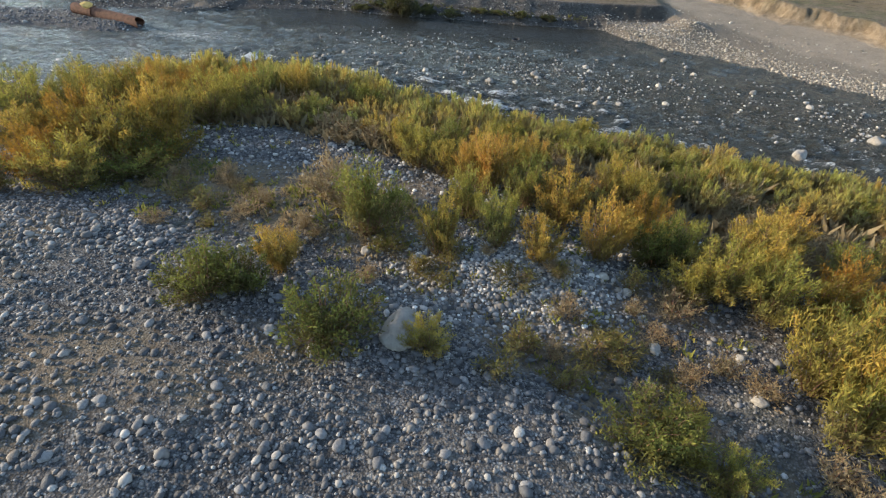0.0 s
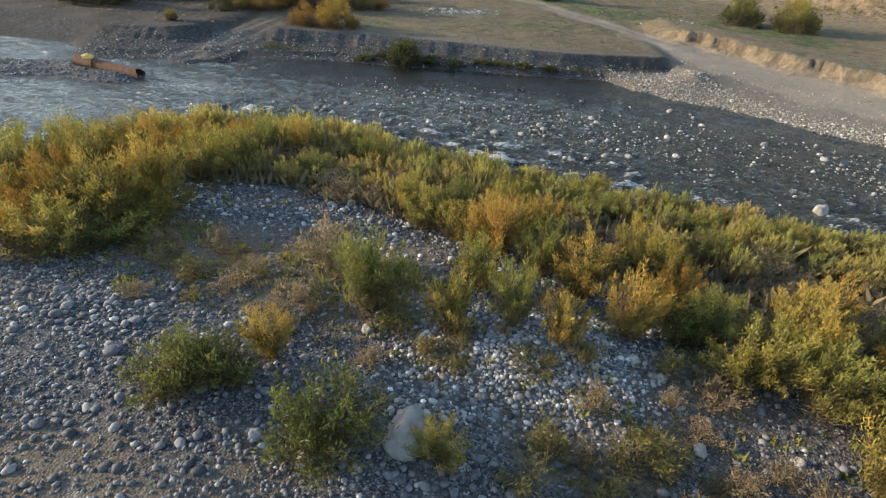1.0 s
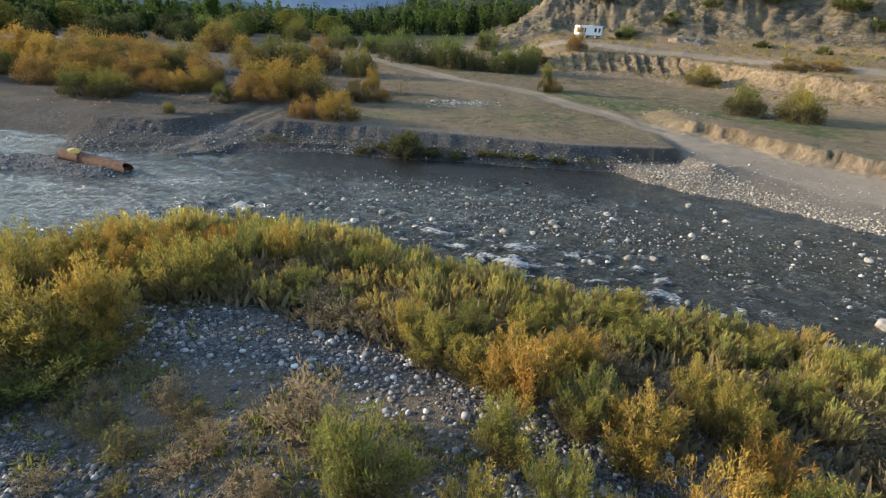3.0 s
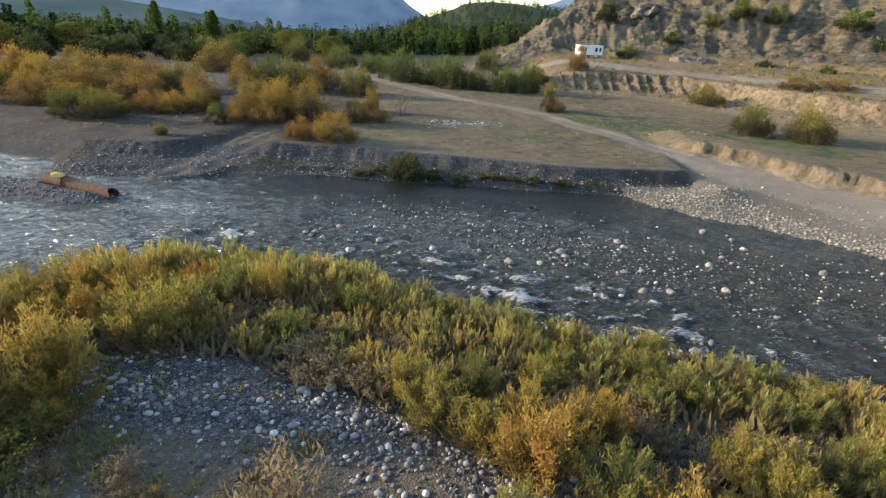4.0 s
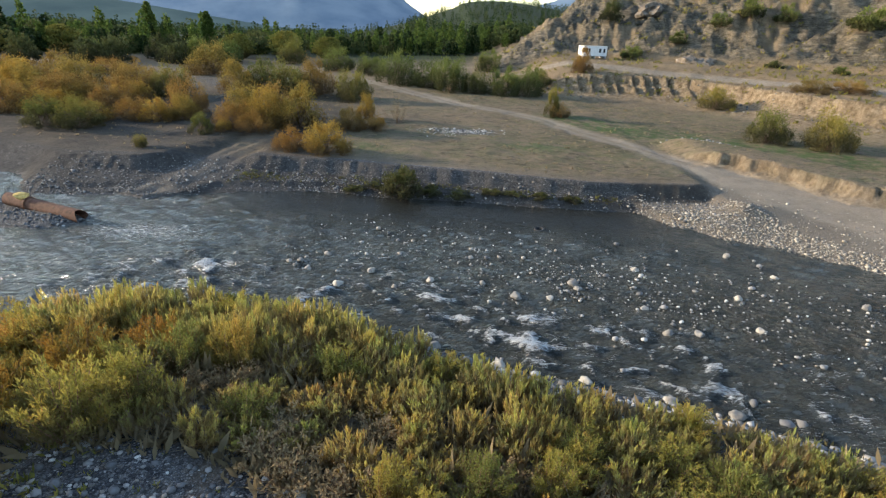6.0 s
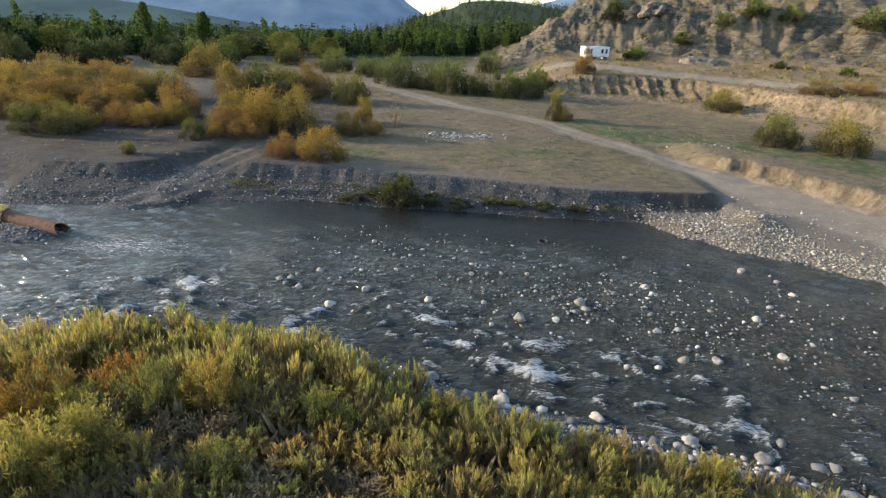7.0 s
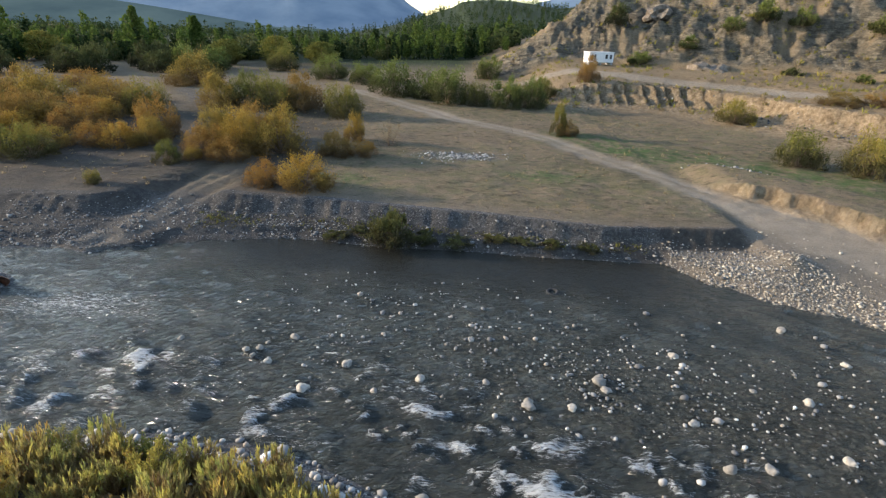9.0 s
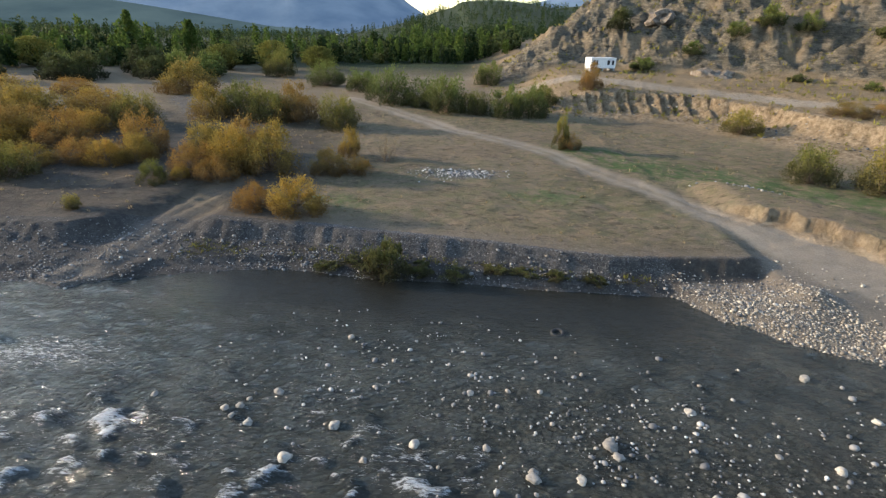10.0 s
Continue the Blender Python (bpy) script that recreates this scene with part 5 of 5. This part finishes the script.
# ---- site cabin ----
def box(x0, x1, y0, y1, z0, z1, bevel=0.0):
    bm = bmesh.new()
    bmesh.ops.create_cube(bm, size=1.0, matrix=Matrix.Translation(((x0 + x1) / 2, (y0 + y1) / 2, (z0 + z1) / 2)) @ Matrix.Diagonal((x1 - x0, y1 - y0, z1 - z0, 1)))
    if bevel:
        bmesh.ops.bevel(bm, geom=bm.edges[:], offset=bevel, segments=1, affect="EDGES")
    return bm


def bm_part(name, bm, mat, parent, label=""):
    me = bpy.data.meshes.new(name)
    bm.to_mesh(me)
    bm.free()
    me.materials.append(mat)
    return part(name, me, parent, label)


M_CABIN = plain_material("white_sheet_metal", (0.78, 0.78, 0.76), 0.5, 0, 2.0, 0.08, 0.05)
M_DARK = plain_material("dark_glass", (0.03, 0.035, 0.04), 0.15, 0, 2.0, 0.3, 0.0)
M_GREY = plain_material("grey_steel", (0.30, 0.31, 0.32), 0.6, 0, 4.0, 0.2, 0.1)
M_RUSTY = plain_material("rusty_steel", (0.13, 0.06, 0.036), 0.8, 0.2, 5.0, 0.55, 0.4)
M_RUBBER = plain_material("black_rubber", (0.02, 0.02, 0.021), 0.7, 0, 8.0, 0.3, 0.2)
M_FOAMY = plain_material("yellow_sacking", (0.62, 0.42, 0.14), 0.9, 0, 5.0, 0.35, 0.4)


def site_cabin():
    root = tagged(new("site_cabin"), "white sheet-metal site cabin with dark windows below the hill", "cabin")
    bm_part("body", box(-3.5, 3.5, -1.2, 1.2, 0.25, 2.65, 0.04), M_CABIN, root)
    bm_part("roof", box(-3.6, 3.6, -1.3, 1.3, 2.652, 2.8, 0.03), M_CABIN, root)
    for x in (-3.2, 0, 3.2):
        bm_part("foot", box(x - 0.2, x + 0.2, -1.1, 1.1, -0.5, 0.248), M_GREY, root)
    for x0, x1, z0 in ((-3.0, -2.35, 1.1), (-2.1, -1.6, 1.1), (1.0, 1.7, 1.1), (2.3, 2.9, 1.1)):
        w = bm_part("window", box(x0, x1, -1.26, -1.203, z0, 2.2), M_GREY, root)
        bm_part("pane", box(x0 + 0.05, x1 - 0.05, -1.275, -1.262, z0 + 0.05, 2.15), M_DARK, w)
    d = bm_part("door", box(-0.2, 0.65, -1.25, -1.203, 0.3, 2.3), M_CABIN, root, "white cabin door")
    bm_part("door_handle", box(0.5, 0.58, -1.3, -1.252, 1.2, 1.26), M_GREY, d)
    root.matrix_world = pose(29.9, 123.6, ground_z(29.9, 123) + 0.3, 0, 0, 20) @ Matrix.Diagonal((0.78, 0.8, 0.72, 1))


site_cabin()


# ---- rusty pipe on the bar, with its yellow sacking; tyre in the water ----
def ring_tube(r_out, r_in, length, sides=28, rough=0.0):
    bm = bmesh.new()
    rows = []
    for r, z in ((r_out, 0), (r_out, length), (r_in, length), (r_in, 0)):
        rows.append([bm.verts.new((r * math.cos(a) * (1 + rough * math.sin(3 * a)), r * math.sin(a), z + (rough * 2.5 * math.sin(2 * a + 1) if z else 0))) for a in (2 * math.pi * k / sides for k in range(sides))])
    for i in range(4):
        p, q = rows[i], rows[(i + 1) % 4]
        for k in range(sides):
            bm.faces.new((p[k], p[(k + 1) % sides], q[(k + 1) % sides], q[k]))
    bmesh.ops.recalc_face_normals(bm, faces=bm.faces[:])
    return bm


pipe = tagged(new("steel_pipe"), "long rusty steel pipe lying on the gravel bar", "pipe")
body = bm_part("pipe_wall", ring_tube(0.40, 0.375, 5.6, rough=0.06), M_RUSTY, pipe)
bm_part("collar", ring_tube(0.46, 0.402, 0.18), M_RUSTY, pipe).matrix_basis = pose(0, 0, 1.6)
pipe.matrix_world = look((-26.9, 42.3, 0.72), (-21.5, 40.65, 0.30)) @ pose(0, 0, 0, 180, 0, 0)
bm = bmesh.new()
bmesh.ops.create_icosphere(bm, subdivisions=3, radius=0.5)
for v in bm.verts:
    v.co = Vector((v.co.x * 1.25, v.co.y * 0.9, v.co.z * 0.7)) * (1 + 0.35 * noise.noise(v.co * 3))
me = bpy.data.meshes.new("sacking")
bm.to_mesh(me)
bm.free()
me.materials.append(M_FOAMY)
sack = tagged(new("sacking", me), "crumpled yellow sacking on top of the rusty pipe", "sack")
sack.matrix_world = pose(-25.6, 41.8, 1.08) @ Matrix.Diagonal((0.7, 0.7, 0.7, 1))


def tyre_mesh(R, r):
    bm = bmesh.new()
    rows = []
    for i in range(28):
        a = 2 * math.pi * i / 28
        row = []
        for j in range(10):
            b_ = 2 * math.pi * j / 10
            d = R + r * math.cos(b_) * (1.0 if math.cos(b_) < 0.6 else 0.85)
            row.append(bm.verts.new((d * math.cos(a), d * math.sin(a), 1.2 * r * math.sin(b_))))
        rows.append(row)
    for i in range(28):
        for j in range(10):
            bm.faces.new((rows[i][j], rows[(i + 1) % 28][j], rows[(i + 1) % 28][(j + 1) % 10], rows[i][(j + 1) % 10]))
    return bm


tyre = tagged(new("tyre"), "old black tyre lying in the shallow river", "tyre")
bm_part("tread", tyre_mesh(0.27, 0.085), M_RUBBER, tyre)
tyre.matrix_world = pose(6.2, 42.25, 0.0, 8, -5, 0)


COBBLE_MESH = [mesh_from("cobble", *pebble_shapes(2, 1, 0.16, 2.9 * k)[0], M_COBBLE, flat=False) for k in range(8)]


# ---- rock lumps on the slope ----
def crag(x, y, size, seed, tall=0.8):
    v, f = ICO[3]
    d = np.array([[noise.noise(Vector(p) * 1.6 + Vector((seed, 0, 0))) + 0.5 * noise.noise(Vector(p) * 4 + Vector((0, seed, 0)))] for p in v])
    d = d - 0.7 * np.array([[abs(noise.noise(Vector((p[0] * 2.2 + p[2] * 1.5, p[1] * 2.2, p[2] * 5 - p[0] * 2 + seed))))] for p in v])
    v = v * (1 + 0.55 * d) * np.array([1.6, 1.1, tall]) * size
    ob = tagged(new("rock_outcrop", mesh_from("rock_outcrop", v, f, M_CRAG)), "jagged grey-brown rock outcrop on the dry slope", "rock", "rock outcrops on the hill")
    ob.matrix_world = pose(x, y, ground_z(x, y) - size * 0.3, 0, 0, seed * 50)


M_CRAG = plain_material("crag_rock", (0.17, 0.14, 0.11), 0.95, 0, 1.2, 0.6, 0.8)
for i, (x, y, s) in enumerate(((48, 118.5, 2.4), (50.3, 117.8, 1.5), (45, 137, 2.6))):
    crag(x, y, s, i + 3.0)

# ---- loose cobbles nearest to the camera's start, stone by stone ----
pick = np.random.default_rng(55)
for i in range(280):
    x, y = pick.uniform(-8, 4), pick.uniform(4.3, 10.5)
    if y > 11.5 - 0.36 * (x + 7.5) - 0.5 * max(x, 0):
        y = 5.0 + (y % 2.5)
    s = float(np.clip(pick.lognormal(math.log(0.085), 0.3), 0.05, 0.17))
    ob = new("cobble", COBBLE_MESH[i % 8])
    ob.parent = ground
    ob.matrix_world = pose(x, y, ground_z(x, y) + s * 0.2, pick.uniform(-15, 15), pick.uniform(-15, 15), pick.uniform(0, 360)) @ Matrix.Diagonal((s, s, s, 1))
